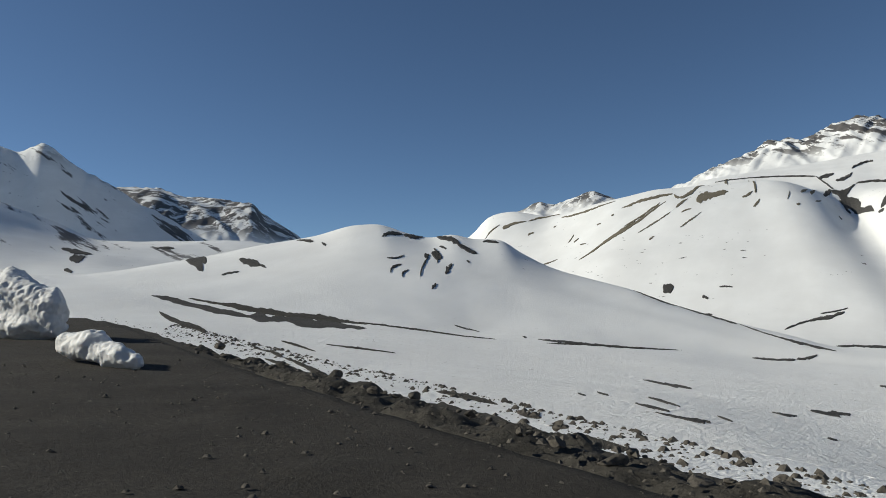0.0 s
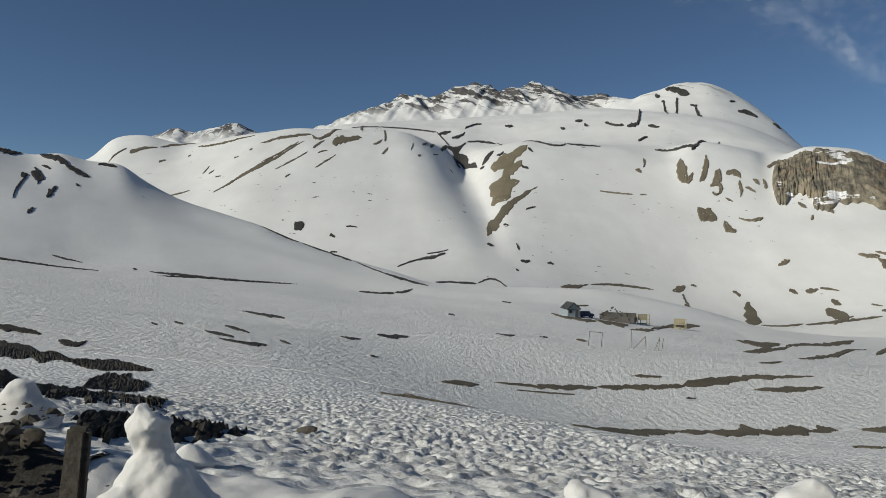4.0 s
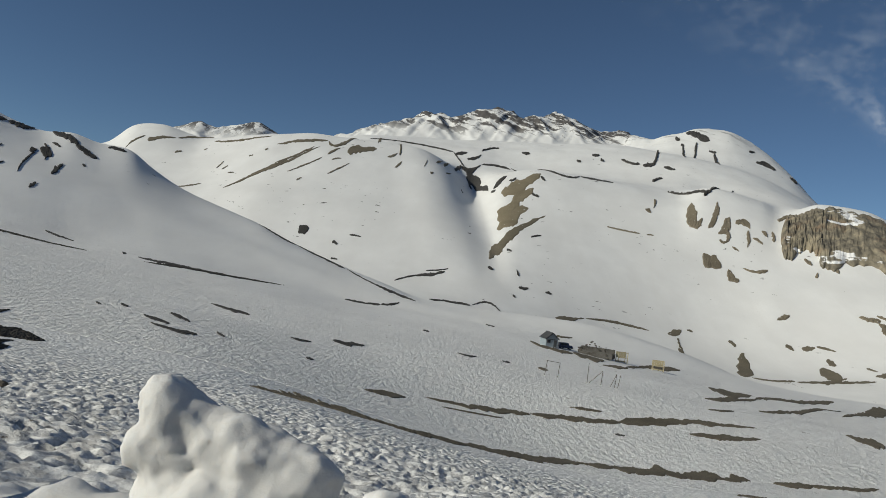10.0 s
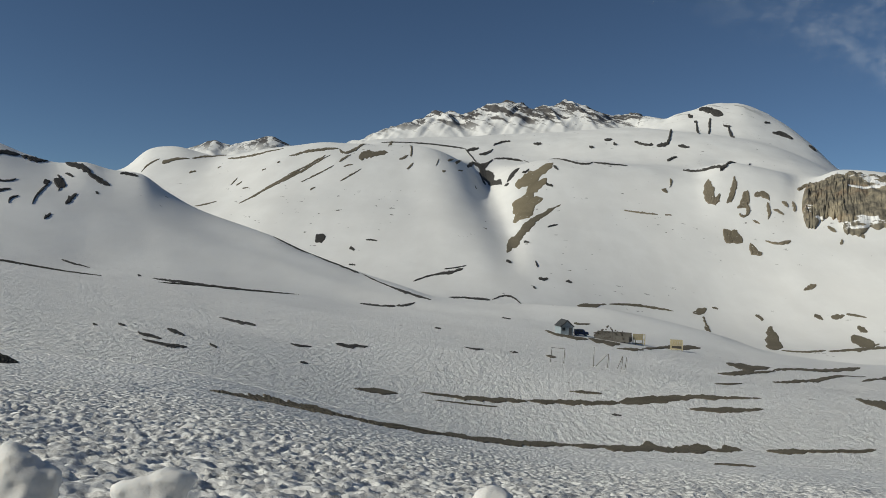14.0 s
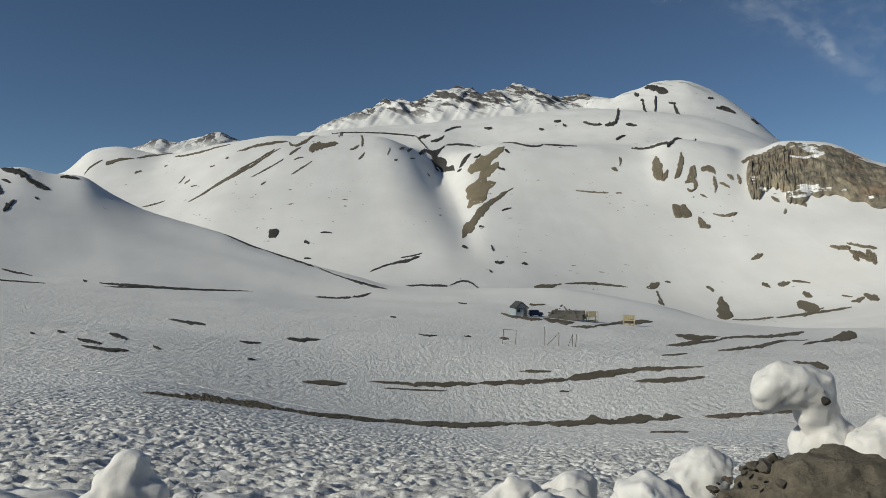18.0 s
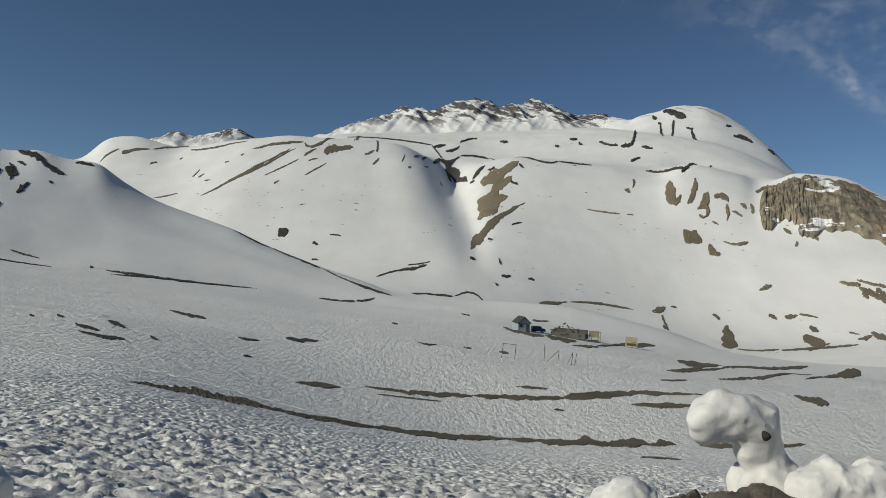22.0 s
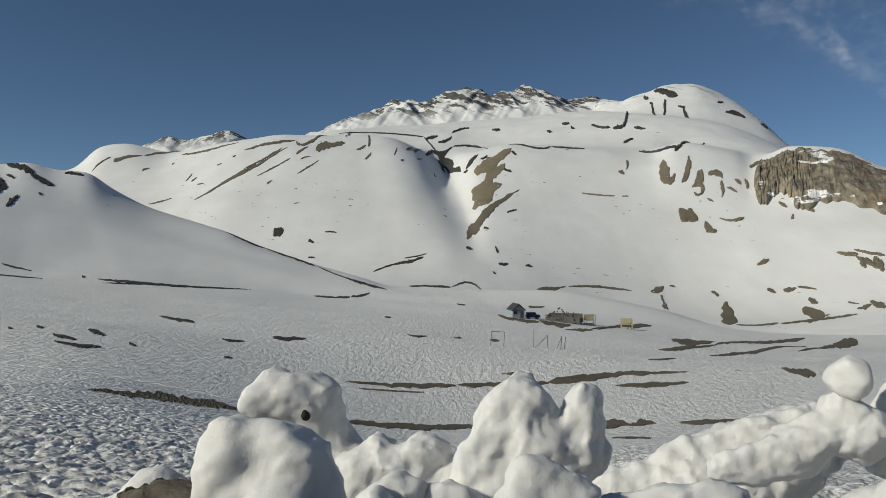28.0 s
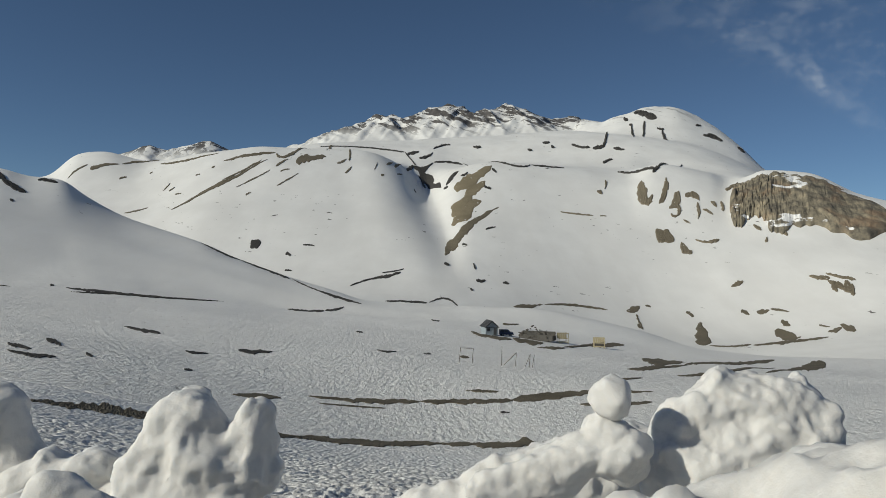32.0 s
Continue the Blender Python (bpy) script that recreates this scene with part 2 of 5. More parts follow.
def base_z(x, y):
    """The ground between the road and the valley."""
    x, y = np.asarray(x, float), np.asarray(y, float)
    s = y - (edge_y(x) - 2.2) * np.clip(1 - (y - edge_y(x)) / 16, 0, 1)
    s = np.where(y < edge_y(x), np.where(y < -5.5, y + 1.5, np.clip(s, -4, 2.2)), s)
    prof = np.interp(s, [-60, -9, -4, 2.2, 4.5, 7, 12, 16, 21, 28, 37, 50, 78, 100, 140, 190, 240],
                     [14, 2.2, 0.0, 0.0, -0.35, -0.9, -2.1, -2.6, -3.4, -4.4, -6.1, -7.8, -9.2, -11.5, -13.7, -15.6, -15.8])
    lean = np.interp(y, [-60, 0, 20, 50, 90, 150, 240], [0, 0, 0.02, 0.075, 0.07, 0.06, 0.05])
    side = -lean * np.clip(x, -160, 60)
    near = np.clip(1 - (y - 3) / 25, 0, 1)
    # straight ahead and beyond the bank the hillside falls evenly to the flat valley floor
    fall = np.interp(y, [-60, 2.2, 4.5, 7, 10, 20, 30, 37, 45, 55, 75, 100, 240], [0, 0, -0.4, -1.05, -1.75, -4.3, -6.7, -8.5, -10.3, -12.0, -12.5, -12.8, -15])
    part_way = np.clip(((x - 2) / np.maximum(y, 1.0) + 0.5) / 0.7, 0, 1)
    ahead = part_way ** 2 * (3 - 2 * part_way) * np.interp(y, [2.2, 5, 75, 112], [0, 1, 1, 0])
    return (prof + side) * (1 - ahead) + fall * ahead + road_z(x) * near


KNOLL_FOOT = [(-75, 6), (-60, 4), (-45, 0.5), (-38, -1.5), (-30, -5.2), (-25, -6.6), (-18, -9.7), (-10, -13.6), (-4, -15), (2, -16), (20, -22.5), (26, -24), (33, -24.5)]
KNOLL_R = [(-75, 330), (-60, 350), (-45, 400), (-31, 390), (-25, 385), (-17, 330), (-10.6, 290), (-4, 262), (40, 262)]
KNOLL_Z = [(-75, 22), (-59, 20), (-50, 30), (-45, 38), (-41, 43), (-38, 48.5), (-36.3, 49), (-34, 44), (-32, 41), (-30.5, 42.5), (-28.6, 39.5), (-26.8, 39),
           (-25, 31), (-22.7, 22.3), (-19.9, 15.5), (-17, 9.4), (-14.5, 3.1), (-10.6, -3.9), (-6.5, -9.4), (-4.3, -12.2), (2, -13.5), (8, -13.5), (16, -19), (20, -23.5), (22, -26), (26, -26.5), (33, -25.5)]
SLOPE_R = [(-75, 600), (-50, 600), (-30, 520), (-10, 420), (2, 400), (12, 436), (20, 470), (35, 480)]
SLOPE_Z = [(-75, 40), (-50, 30), (-30, -5), (-10, -16), (2, -20), (12, -33), (20, -42), (26, -43.5), (30, -38), (36, -28)]
CREST_R = [(-75, 800), (-46, 900), (-33, 900), (-24, 900), (-16, 800), (5, 800), (13, 800), (35, 800)]
CREST_Z = [(-75, 150), (-62, 124), (-58, 104), (-55, 85), (-46, 88), (-40, 75), (-36, 60), (-31, 82), (-27.7, 90), (-25.7, 117), (-24, 121), (-21.1, 110), (-15.8, 120), (-11.9, 129),
           (-7.9, 130), (-4.7, 126), (-2, 116), (0.3, 97), (2.1, 109), (5.5, 119), (12, 112), (16.3, 107), (18.3, 116), (22.4, 104), (23.5, 96), (24.2, 98), (26.1, 107), (29, 102), (32, 80), (40, 50)]
FAR_Z = [(-75, 640), (-54.5, 585), (-51, 598), (-49.2, 566), (-45.8, 552), (-44, 545), (-43, 488), (-40.5, 392), (-37, 200), (-33, 120), (40, 100)]
MID_T = [(-75, 0.06), (-30, 0.07), (-20, 0.10), (-14, 0.12), (-10, 0.162), (-8.3, 0.1665), (-2, 0.1745), (3.5, 0.1825), (8, 0.19), (12, 0.196), (14, 0.194), (16, 0.19), (18, 0.188), (22, 0.175), (26, 0.14), (30, 0.1), (40, 0.06)]
PEAK_R = [(-75, 1500), (-45, 1500), (-38, 1900), (-31, 2600), (-15.5, 2600), (-10.5, 1900), (-3, 2000), (12, 2000), (15, 1500), (22, 1500), (26, 1350), (40, 1300)]
PEAK_Z = [(-75, 330), (-62, 320), (-60, 309), (-58.7, 324), (-56.7, 292), (-54.8, 264), (-52.5, 224), (-48.8, 170), (-45, 120), (-40, 90), (-33, 120),
          (-25, 280), (-22.9, 343), (-21.1, 378), (-20.3, 365), (-16.8, 404), (-15.6, 380), (-13, 300), (-10.1, 312), (-8.3, 342), (-6.5, 373), (-2.9, 425), (-2, 408), (0.3, 440), (2.1, 449),
          (3.9, 436), (6.6, 454), (8, 439), (9.8, 424), (12, 405), (13.3, 358), (14.4, 324), (15.8, 318), (17.5, 329), (19.4, 330), (22, 293), (23.9, 240), (26.1, 174), (30, 110), (40, 60)]


def terrain_grid():
    az = np.unique(np.concatenate([np.arange(-180, -74, 2.0), np.arange(-74, 44, 0.125), np.arange(44, 181, 2.0)]))
    rr = np.concatenate([np.linspace(0.5, 40, 50), np.geomspace(41, 4700, 430)])
    fz = [curve(az, k) for k in (KNOLL_FOOT, KNOLL_R, KNOLL_Z, SLOPE_R, SLOPE_Z, CREST_R, CREST_Z, PEAK_R, PEAK_Z, FAR_Z, MID_T)]
    for k, w in ((1, 3.0), (3, 4.0), (4, 4.0), (5, 1.2), (7, 1.0)):
        fz[k] = smooth(fz[k], az, w)
    for k, w in ((2, 0.35), (6, 0.3), (8, 0.12)):
        fz[k] = smooth(fz[k], az, w)
    fz[10] = smooth(fz[10], az, 1.2)
    mid_r = smooth(np.minimum(1250.0, fz[5] + 0.45 * (fz[7] - fz[5])), az, 2.5)
    soft_k, soft_c, soft_p = smooth(fz[2], az, 4.0), smooth(fz[6], az, 4.0), smooth(fz[8], az, 2.5)
    zz = np.zeros((len(az), len(rr)))
    a = np.radians(az)[:, None]
    xx, yy = EYE[0] + rr[None] * np.sin(a), EYE[1] + rr[None] * np.cos(a)
    zb = base_z(xx, yy)
    for i in range(len(az)):
        kf, kr, kz, sr, sz, cr, cz, pr, pz, qz, mt = (f[i] for f in fz)
        mr = mid_r[i]
        mz = 1.6 + mt * mr * max(math.cos(math.radians(az[i])), 0.2)
        ks, cs, ps = soft_k[i], soft_c[i], soft_p[i]
        rf = min(225.0, kr - 30)
        kn = [(120, np.interp(120, rr, zb[i])), (rf, kf), (0.5 * (rf + kr), 0.5 * min(ks, kz + 4) + 0.5 * kf), (kr, kz),
              (kr + 0.45 * (sr - kr), min(kz, sz) - 3), (sr, sz), (0.5 * (sr + cr), 0.46 * cs + 0.54 * sz),
              (0.15 * sr + 0.85 * cr, 0.7 * cz + 0.18 * cs + 0.12 * sz), (cr, cz),
              (0.8 * cr + 0.2 * mr, cs + 0.12 * (mz - cs)), (0.4 * cr + 0.6 * mr, cs + 0.62 * (mz - cs)), (mr, mz), (0.85 * mr + 0.15 * pr, mz + 0.08 * (ps - mz)), (pr, pz), (pr + 420, 0.75 * pz),
              (3600, qz), (4900, 0.5 * qz)]
        xk, yk = np.array([k[0] for k in kn], float), np.array([k[1] for k in kn], float)
        far = pchip(xk, yk, np.maximum(rr, 120))
        w = np.clip((rr - 120) / 70, 0, 1)
        w = w * w * (3 - 2 * w)
        zz[i] = zb[i] * (1 - w) + far * w
    back = np.clip((np.abs(az + 15) - 62) / 25, 0, 1)[:, None]
    hill = np.maximum(zb, 0) * 0.6 + 0.16 * np.minimum(rr, 900)[None] + 1
    far = np.clip((rr - 60) / 200, 0, 1)[None]
    zz = zz * (1 - back * far) + back * far * hill
    amp = np.clip((rr - 100) / 900, 0, 1.2)[None]
    zz = zz + wave(xx, yy, 160, 1.0, 5) * 5 * amp * np.clip((rr - 250) / 400, 0, 1)[None]
    rough = np.clip((rr[None] - 1320) / 450, 0, 1)
    craggy = np.interp(az, [-75, -50, -40, -30, -12, -9, 12, 14.5], [1.0, 1.0, 0.9, 0.6, 0.5, 1.2, 1.2, 0.5])[:, None]
    bearing = np.repeat(az[:, None] * 34, len(rr), 1)
    depth = np.repeat(rr[None], len(az), 0)
    ribs = 0.8 * np.abs(wave(bearing + 0.20 * depth, depth * 0.09, 70, 4.0, 3)) + 0.6 * np.abs(wave(bearing - 0.16 * depth, depth * 0.06, 34, 9.0, 3))
    zz = zz + ((0.33 - ribs) * 27 - 11) * rough * craggy
    # the steep-sided gully that runs down the main slope, with a low rib on each side
    bed = np.interp(rr, [470, 560, 650, 760, 860], [2.6, 1.9, 1.2, 0.5, -0.2])[None]
    cut = np.interp(rr, [470, 580, 700, 800, 880], [0, 7, 12, 8, 0])[None]
    off = az[:, None] - bed
    zz = zz - cut * (np.exp(-(off / np.where(off < 0, 2.2, 1.2)) ** 2) - 0.35 * np.exp(-((off + 4.5) / 2.2) ** 2))
    zz = zz + wave(xx, yy, 14, 2.0, 3) * 0.22 * np.clip((rr - 15) / 60, 0, 1)[None] * np.clip((600 - rr) / 400, 0, 1)[None]
    return az, rr, xx, yy, zz


AZ, RR, XX, YY, ZZ = terrain_grid()


def far_z(x, y):
    x, y = np.asarray(x, float), np.asarray(y, float)
    a, r = np.degrees(np.arctan2(x - EYE[0], y - EYE[1])), np.hypot(x - EYE[0], y - EYE[1])
    i = np.clip(np.searchsorted(AZ, a) - 1, 0, len(AZ) - 2)
    j = np.clip(np.searchsorted(RR, r) - 1, 0, len(RR) - 2)
    s = np.clip((a - AZ[i]) / (AZ[i + 1] - AZ[i]), 0, 1)
    t = np.clip((r - RR[j]) / (RR[j + 1] - RR[j]), 0, 1)
    return (ZZ[i, j] * (1 - s) + ZZ[i + 1, j] * s) * (1 - t) + (ZZ[i, j + 1] * (1 - s) + ZZ[i + 1, j + 1] * s) * t


def near_w(x, y):
    x0, x1, y0, y1 = NEAR
    d = np.minimum(np.minimum(x - x0, x1 - x), np.minimum(y - y0, y1 - y))
    return np.clip(d / 4.0, 0, 1)


def sheet(name, x, y, z, mat):
    """A grid of points as one smooth mesh."""
    n, m = z.shape
    co = np.stack([x, y, z], -1).reshape(-1, 3)
    i, j = np.meshgrid(np.arange(n - 1), np.arange(m - 1), indexing="ij")
    q = (i * m + j).ravel()
    f = np.stack([q, q + m, q + m + 1, q + 1], 1)
    me = bpy.data.meshes.new(name)
    me.vertices.add(len(co))
    me.vertices.foreach_set("co", co.ravel())
    me.loops.add(f.size)
    me.loops.foreach_set("vertex_index", f.ravel().astype(np.int32))
    me.polygons.add(len(f))
    me.polygons.foreach_set("loop_start", np.arange(0, f.size, 4, dtype=np.int32))
    me.update(calc_edges=True)
    me.polygons.foreach_set("use_smooth", np.ones(len(f), bool))
    me.materials.append(mat)
    return new(name, me)


sunk = np.where(near_w(XX, YY) >= 0.5, 0.7, 0.0)
ground = sheet("ground", XX[::-1], YY[::-1], (ZZ - sunk)[::-1], SNOW)
tagged(ground, "snow-covered mountain valley with smooth slopes and rocky peaks", "terrain", kind="structure")


def near_z(x, y):
    """Old snow near the road, dimpled by the sun, with the level road beside it."""
    x, y = np.asarray(x, float), np.asarray(y, float)
    z = base_z(x, y)
    open_snow = np.clip((y - edge_y(x) - 0.8) / 2.5, 0, 1)
    cups = 0.08 - np.abs(wave(x * 0.62, y * 1.15, 0.115, 5.0, 2)) * 0.22 - np.abs(wave(x, y, 0.34, 15.0, 2)) * 0.08 + wave(x, y, 3.2, 6.0, 2) * 0.08
    z = z + cups * open_snow * np.interp(y, [10, 17, 26, 40], [1.0, 0.85, 0.6, 0.5])
    return z - 0.3 * np.clip((edge_y(x) + 1.3 - y) / 0.5, 0, 1)


def make_near():
    x0, x1, y0, y1 = NEAR
    xs = np.concatenate([np.arange(x0, -24, 0.25), np.arange(-24, -15, 0.085), np.arange(-15, 12, 0.045), np.arange(12, 13, 0.085), np.arange(13, x1 + 0.2, 0.25)])
    ys = np.concatenate([np.arange(y0, 4, 0.3), np.arange(4, 11, 0.05), np.arange(11, 25, 0.09), np.arange(25, y1 + 0.2, 0.2)])
    x, y = np.meshgrid(xs, ys, indexing="ij")
    w = near_w(x, y)
    z = near_z(x, y) * w + (far_z(x, y) - 0.02) * (1 - w)
    return sheet("snowfield", x, y, z, SNOW_NEAR)


tagged(make_near(), "old grey-white snow with sun cups beside the road", "snow", kind="structure")


# ---- helpers for things ----


def surf(x, y):
    """Height of the ground at a place."""
    w = float(near_w(x, y))
    if w >= 1:
        return float(near_z(x, y))
    if w <= 0:
        return far_z(x, y)
    return float(near_z(x, y)) * w + far_z(x, y) * (1 - w)


def mesh_object(name, verts, faces, mat, smooth_faces=False):
    me = bpy.data.meshes.new(name)
    me.from_pydata([tuple(v) for v in verts], [], faces)
    me.materials.append(mat)
    if smooth_faces:
        me.polygons.foreach_set("use_smooth", np.ones(len(me.polygons), bool))
    me.update()
    return new(name, me)


def part(name, bm, material, parent, label=""):
    me = bpy.data.meshes.new(name)
    bm.to_mesh(me)
    bm.free()
    me.materials.append(material)
    ob = new(name, me)
    ob.parent = parent
    if label:
        ob["label"] = label
    return ob


def thing(name, x, y, z, turn=0.0):
    ob = new(name)
    ob.matrix_world = pose(x, y, z, 0, 0, turn)
    return ob


def box(bm, x, y, z, sx, sy, sz, rot=None, bevel=0.0):
    """A box of size s centred at x, y, z."""
    m = Matrix.Translation((x, y, z)) @ (rot or Matrix()) @ Matrix.Diagonal((sx, sy, sz, 1))
    made = bmesh.ops.create_cube(bm, size=1, matrix=m)["verts"]
    if bevel:
        edges = list({e for v in made for e in v.link_edges})
        bmesh.ops.bevel(bm, geom=edges, offset=bevel, segments=2, affect="EDGES")
    return bm


def rod(bm, a, b, r, sides=8):
    a, b = Vector(a), Vector(b)
    m = Matrix.Translation((a + b) / 2) @ (b - a).to_track_quat("Z", "Y").to_matrix().to_4x4()
    bmesh.ops.create_cone(bm, cap_ends=True, segments=sides, radius1=r, radius2=r * 0.9, depth=(b - a).length, matrix=m)
    return bm


def bm_box(*a, **k):
    return box(bmesh.new(), *a, **k)


def bm_rod(*a, **k):
    return rod(bmesh.new(), *a, **k)


def surf_all(x, y):
    w = near_w(x, y)
    return near_z(x, y) * w + far_z(x, y) * (1 - w)


def rise(x, y, eye=EYE):
    """How steeply the ground at a place turns up towards the road: the height seen for each metre of depth."""
    r = math.hypot(x - eye[0], y - eye[1])
    step = max(1.0, 0.03 * r)
    ux, uy = (x - eye[0]) / r, (y - eye[1]) / r
    z = surf_all(np.array([x - ux * step, x + ux * step, x]), np.array([y - uy * step, y + uy * step, y]))
    return float(np.clip((z[1] - z[0]) / (2 * step) + (1.6 - z[2]) / r, 0.03, 1.5))


def strip(name, row, mat, label, category, group, relief=0.0, ragged=1.0, eye=EYE):
    """A patch of bare ground or rock lying on the terrain along a bent line, with three widths, ragged edges and gaps."""
    x0, y0, x1, y1, x2, y2, w0, w1, w2 = row
    far = math.hypot(x1 - eye[0], y1 - eye[1])
    ux, uy = (x1 - eye[0]) / far, (y1 - eye[1]) / far
    k = rise(x1, y1, eye)
    # u runs across the slope, v up it
    u0, v0 = (x0 - x1) * uy - (y0 - y1) * ux, ((x0 - x1) * ux + (y0 - y1) * uy) * k
    u2, v2 = (x2 - x1) * uy - (y2 - y1) * ux, ((x2 - x1) * ux + (y2 - y1) * uy) * k
    length, w = math.hypot(u0, v0) + math.hypot(u2, v2), max(w0, w1, w2)
    lift = 0.03 + 0.0006 * far
    n, m = int(min(max(length / w * 26, 44), 300)), 34
    t, c = np.meshgrid(np.linspace(0, 1, n + 1), np.linspace(-1.5, 1.5, m + 1), indexing="ij")
    k0, k2 = (1 - t) * (1 - 2 * t), t * (2 * t - 1)
    du, dv = u0 * (4 * t - 3) + u2 * (4 * t - 1), v0 * (4 * t - 3) + v2 * (4 * t - 1)
    d = np.maximum(np.hypot(du, dv), 1e-6)
    seed = (x0 * 0.37 + y1 * 0.11) % 50
    along = t * length / w
    sway = wave(along, 0 * t + seed, 1.8, seed, 3) * 0.3
    wide = np.where(t < 0.5, w0 + (w1 - w0) * 2 * t, w1 + (w2 - w1) * (2 * t - 1)) / w
    u = u0 * k0 + u2 * k2 - dv / d * (c + sway * wide) * 0.5 * w
    v = v0 * k0 + v2 * k2 + du / d * (c + sway * wide) * 0.5 * w
    x, y = x1 + u * uy + v / k * ux, y1 - u * ux + v / k * uy
    ends = np.clip(np.minimum(t, 1 - t) * 9.0, 0, 1) ** 0.6
    side = np.where(c > 0, 31.0, 0.0)
    long_edge = 1.0 if length < 6 * w else 2.4
    outline = 0.92 + 0.38 * wave(along, side, 1.5 * long_edge, seed + 3, 2) + 0.45 * wave(along, side, 0.5 * long_edge, seed + 5, 3)
    mask = ends * outline * wide - np.abs(c) + ragged * 0.34 * wide * wave(along / long_edge, c * 0.5, 0.3, seed + 9, 3)
    inner = np.clip(mask / 0.2, 0, 1)
    z = surf_all(x, y) + lift * (2.2 * inner - 1.2)
    if relief:
        z = z + inner * relief * (0.25 + np.abs(wave(x, y, 2.2 * relief + 0.4, seed, 4)) * 1.6)
    z[mask <= 0] -= lift
    keep = (mask[:-1, :-1] + mask[1:, :-1] + mask[1:, 1:] + mask[:-1, 1:]) > 0
    i, j = np.nonzero(keep)
    a = i * (m + 1) + j
    faces = np.stack([a, a + 1, a + m + 2, a + m + 1], 1)
    used, index = np.unique(faces, return_inverse=True)
    co = np.stack([x, y, z], -1).reshape(-1, 3)[used]
    ob = mesh_object(name, co, index.reshape(-1, 4).tolist(), mat, smooth_faces=not relief)
    return tagged(ob, label, category, group)


def chunk(bm, centre, radii, rnd, cuts=14, bite=(0.72, 1.0)):
    """A broken block with flat faces, added to bm."""
    made = bmesh.ops.create_icosphere(bm, subdivisions=3, radius=1.35)["verts"]
    planes = []
    for k in range(cuts):
        z = 1 - 2 * (k + 0.5) / cuts
        a = 2.4 * k + rnd.uniform(-0.5, 0.5)
        n = Vector((math.sqrt(1 - z * z) * math.cos(a), math.sqrt(1 - z * z) * math.sin(a), z + rnd.uniform(-0.25, 0.25))).normalized()
        planes.append((n, rnd.uniform(*bite)))
    for v in made:
        d = v.co.normalized()
        r = min([1.35] + [h / d.dot(n) for n, h in planes if d.dot(n) > 0.05])
        v.co = Vector((d.x * r * radii[0], d.y * r * radii[1], d.z * r * radii[2])) + Vector(centre)


RELIEF = bpy.data.textures.new("melt_relief", "CLOUDS")
RELIEF.noise_scale, RELIEF.noise_depth, RELIEF.noise_type = 0.19, 3, "HARD_NOISE"
PITS = bpy.data.textures.new("melt_pits", "CLOUDS")
PITS.noise_scale, PITS.noise_depth = 0.045, 2
BULK = bpy.data.textures.new("bulk_relief", "CLOUDS")
BULK.noise_scale, BULK.noise_depth = 0.34, 3
GRIT = bpy.data.textures.new("grit_relief", "CLOUDS")
GRIT.noise_scale, GRIT.noise_depth = 0.11, 3
MELTED = []


def lump(name, x, y, z, balls, mat, label, category, group="", rough=0.06, voxel=0.02, seed=1.0, cuts=13, bite=(0.72, 1.0), knobs=0):
    """Broken lumps (dx, dy, dz, rx, ry, rz) around x, y, z, melted into one body."""
    rnd = random.Random(int(seed * 31))
    bm = bmesh.new()
    for dx, dy, dz, rx, ry, rz in balls:
        chunk(bm, (dx, dy, dz), (rx, ry, rz), rnd, cuts, bite)
        for _ in range(knobs if min(rx, rz) > 0.1 else 0):
            d = Vector((rnd.gauss(0, 1), rnd.gauss(0, 1), rnd.gauss(0, 0.8))).normalized()
            k = rnd.uniform(0.25, 0.45)
            chunk(bm, (dx + d.x * rx * 0.62, dy + d.y * ry * 0.62, dz + d.z * rz * 0.6), (rx * k, ry * k, rz * k * 1.2), rnd, 9, bite)
    for p, q in zip(balls, balls[1:]):
        link = bmesh.new()
        for b in (p, q):
            chunk(link, b[:3], [0.97 * v for v in b[3:]], rnd, cuts, bite)
        hull = bmesh.ops.convex_hull(link, input=link.verts, use_existing_faces=False)
        bmesh.ops.delete(link, geom=list({*hull["geom_interior"], *hull["geom_unused"]}), context="VERTS")
        made = {v: bm.verts.new(v.co) for v in link.verts}
        for f in link.faces:
            bm.faces.new([made[v] for v in f.verts])
        link.free()
    me = bpy.data.meshes.new(name)
    bm.to_mesh(me)
    bm.free()
    me.materials.append(mat)
    ob = new(name, me)
    ob.location = (x, y, z)
    m = ob.modifiers.new("melt", "REMESH")
    m.mode, m.voxel_size, m.use_smooth_shade = "VOXEL", voxel, True
    m = ob.modifiers.new("soften", "SMOOTH")
    m.factor, m.iterations = 0.5, 4
    bulk = 0.11 * min(1.0, max(max(b[3], b[5]) for b in balls) / 0.25)
    for tex, k in ((BULK, bulk / max(rough, 0.001) if rough > 0.02 else 0.5), (RELIEF, -0.4), (GRIT, 1.1), (PITS, 0.12)):
        m = ob.modifiers.new("relief", "DISPLACE")
        m.texture, m.texture_coords, m.strength, m.mid_level = tex, "GLOBAL", rough * k, 0.5
    MELTED.append(ob)
    return tagged(ob, label, category, group)


def settle():
    """Turns the melted lumps into plain meshes."""
    bpy.context.view_layer.update()
    graph = bpy.context.evaluated_depsgraph_get()
    made = [(ob, bpy.data.meshes.new_from_object(ob.evaluated_get(graph))) for ob in MELTED]
    for ob, me in made:
        ob.modifiers.clear()
        ob.data = me


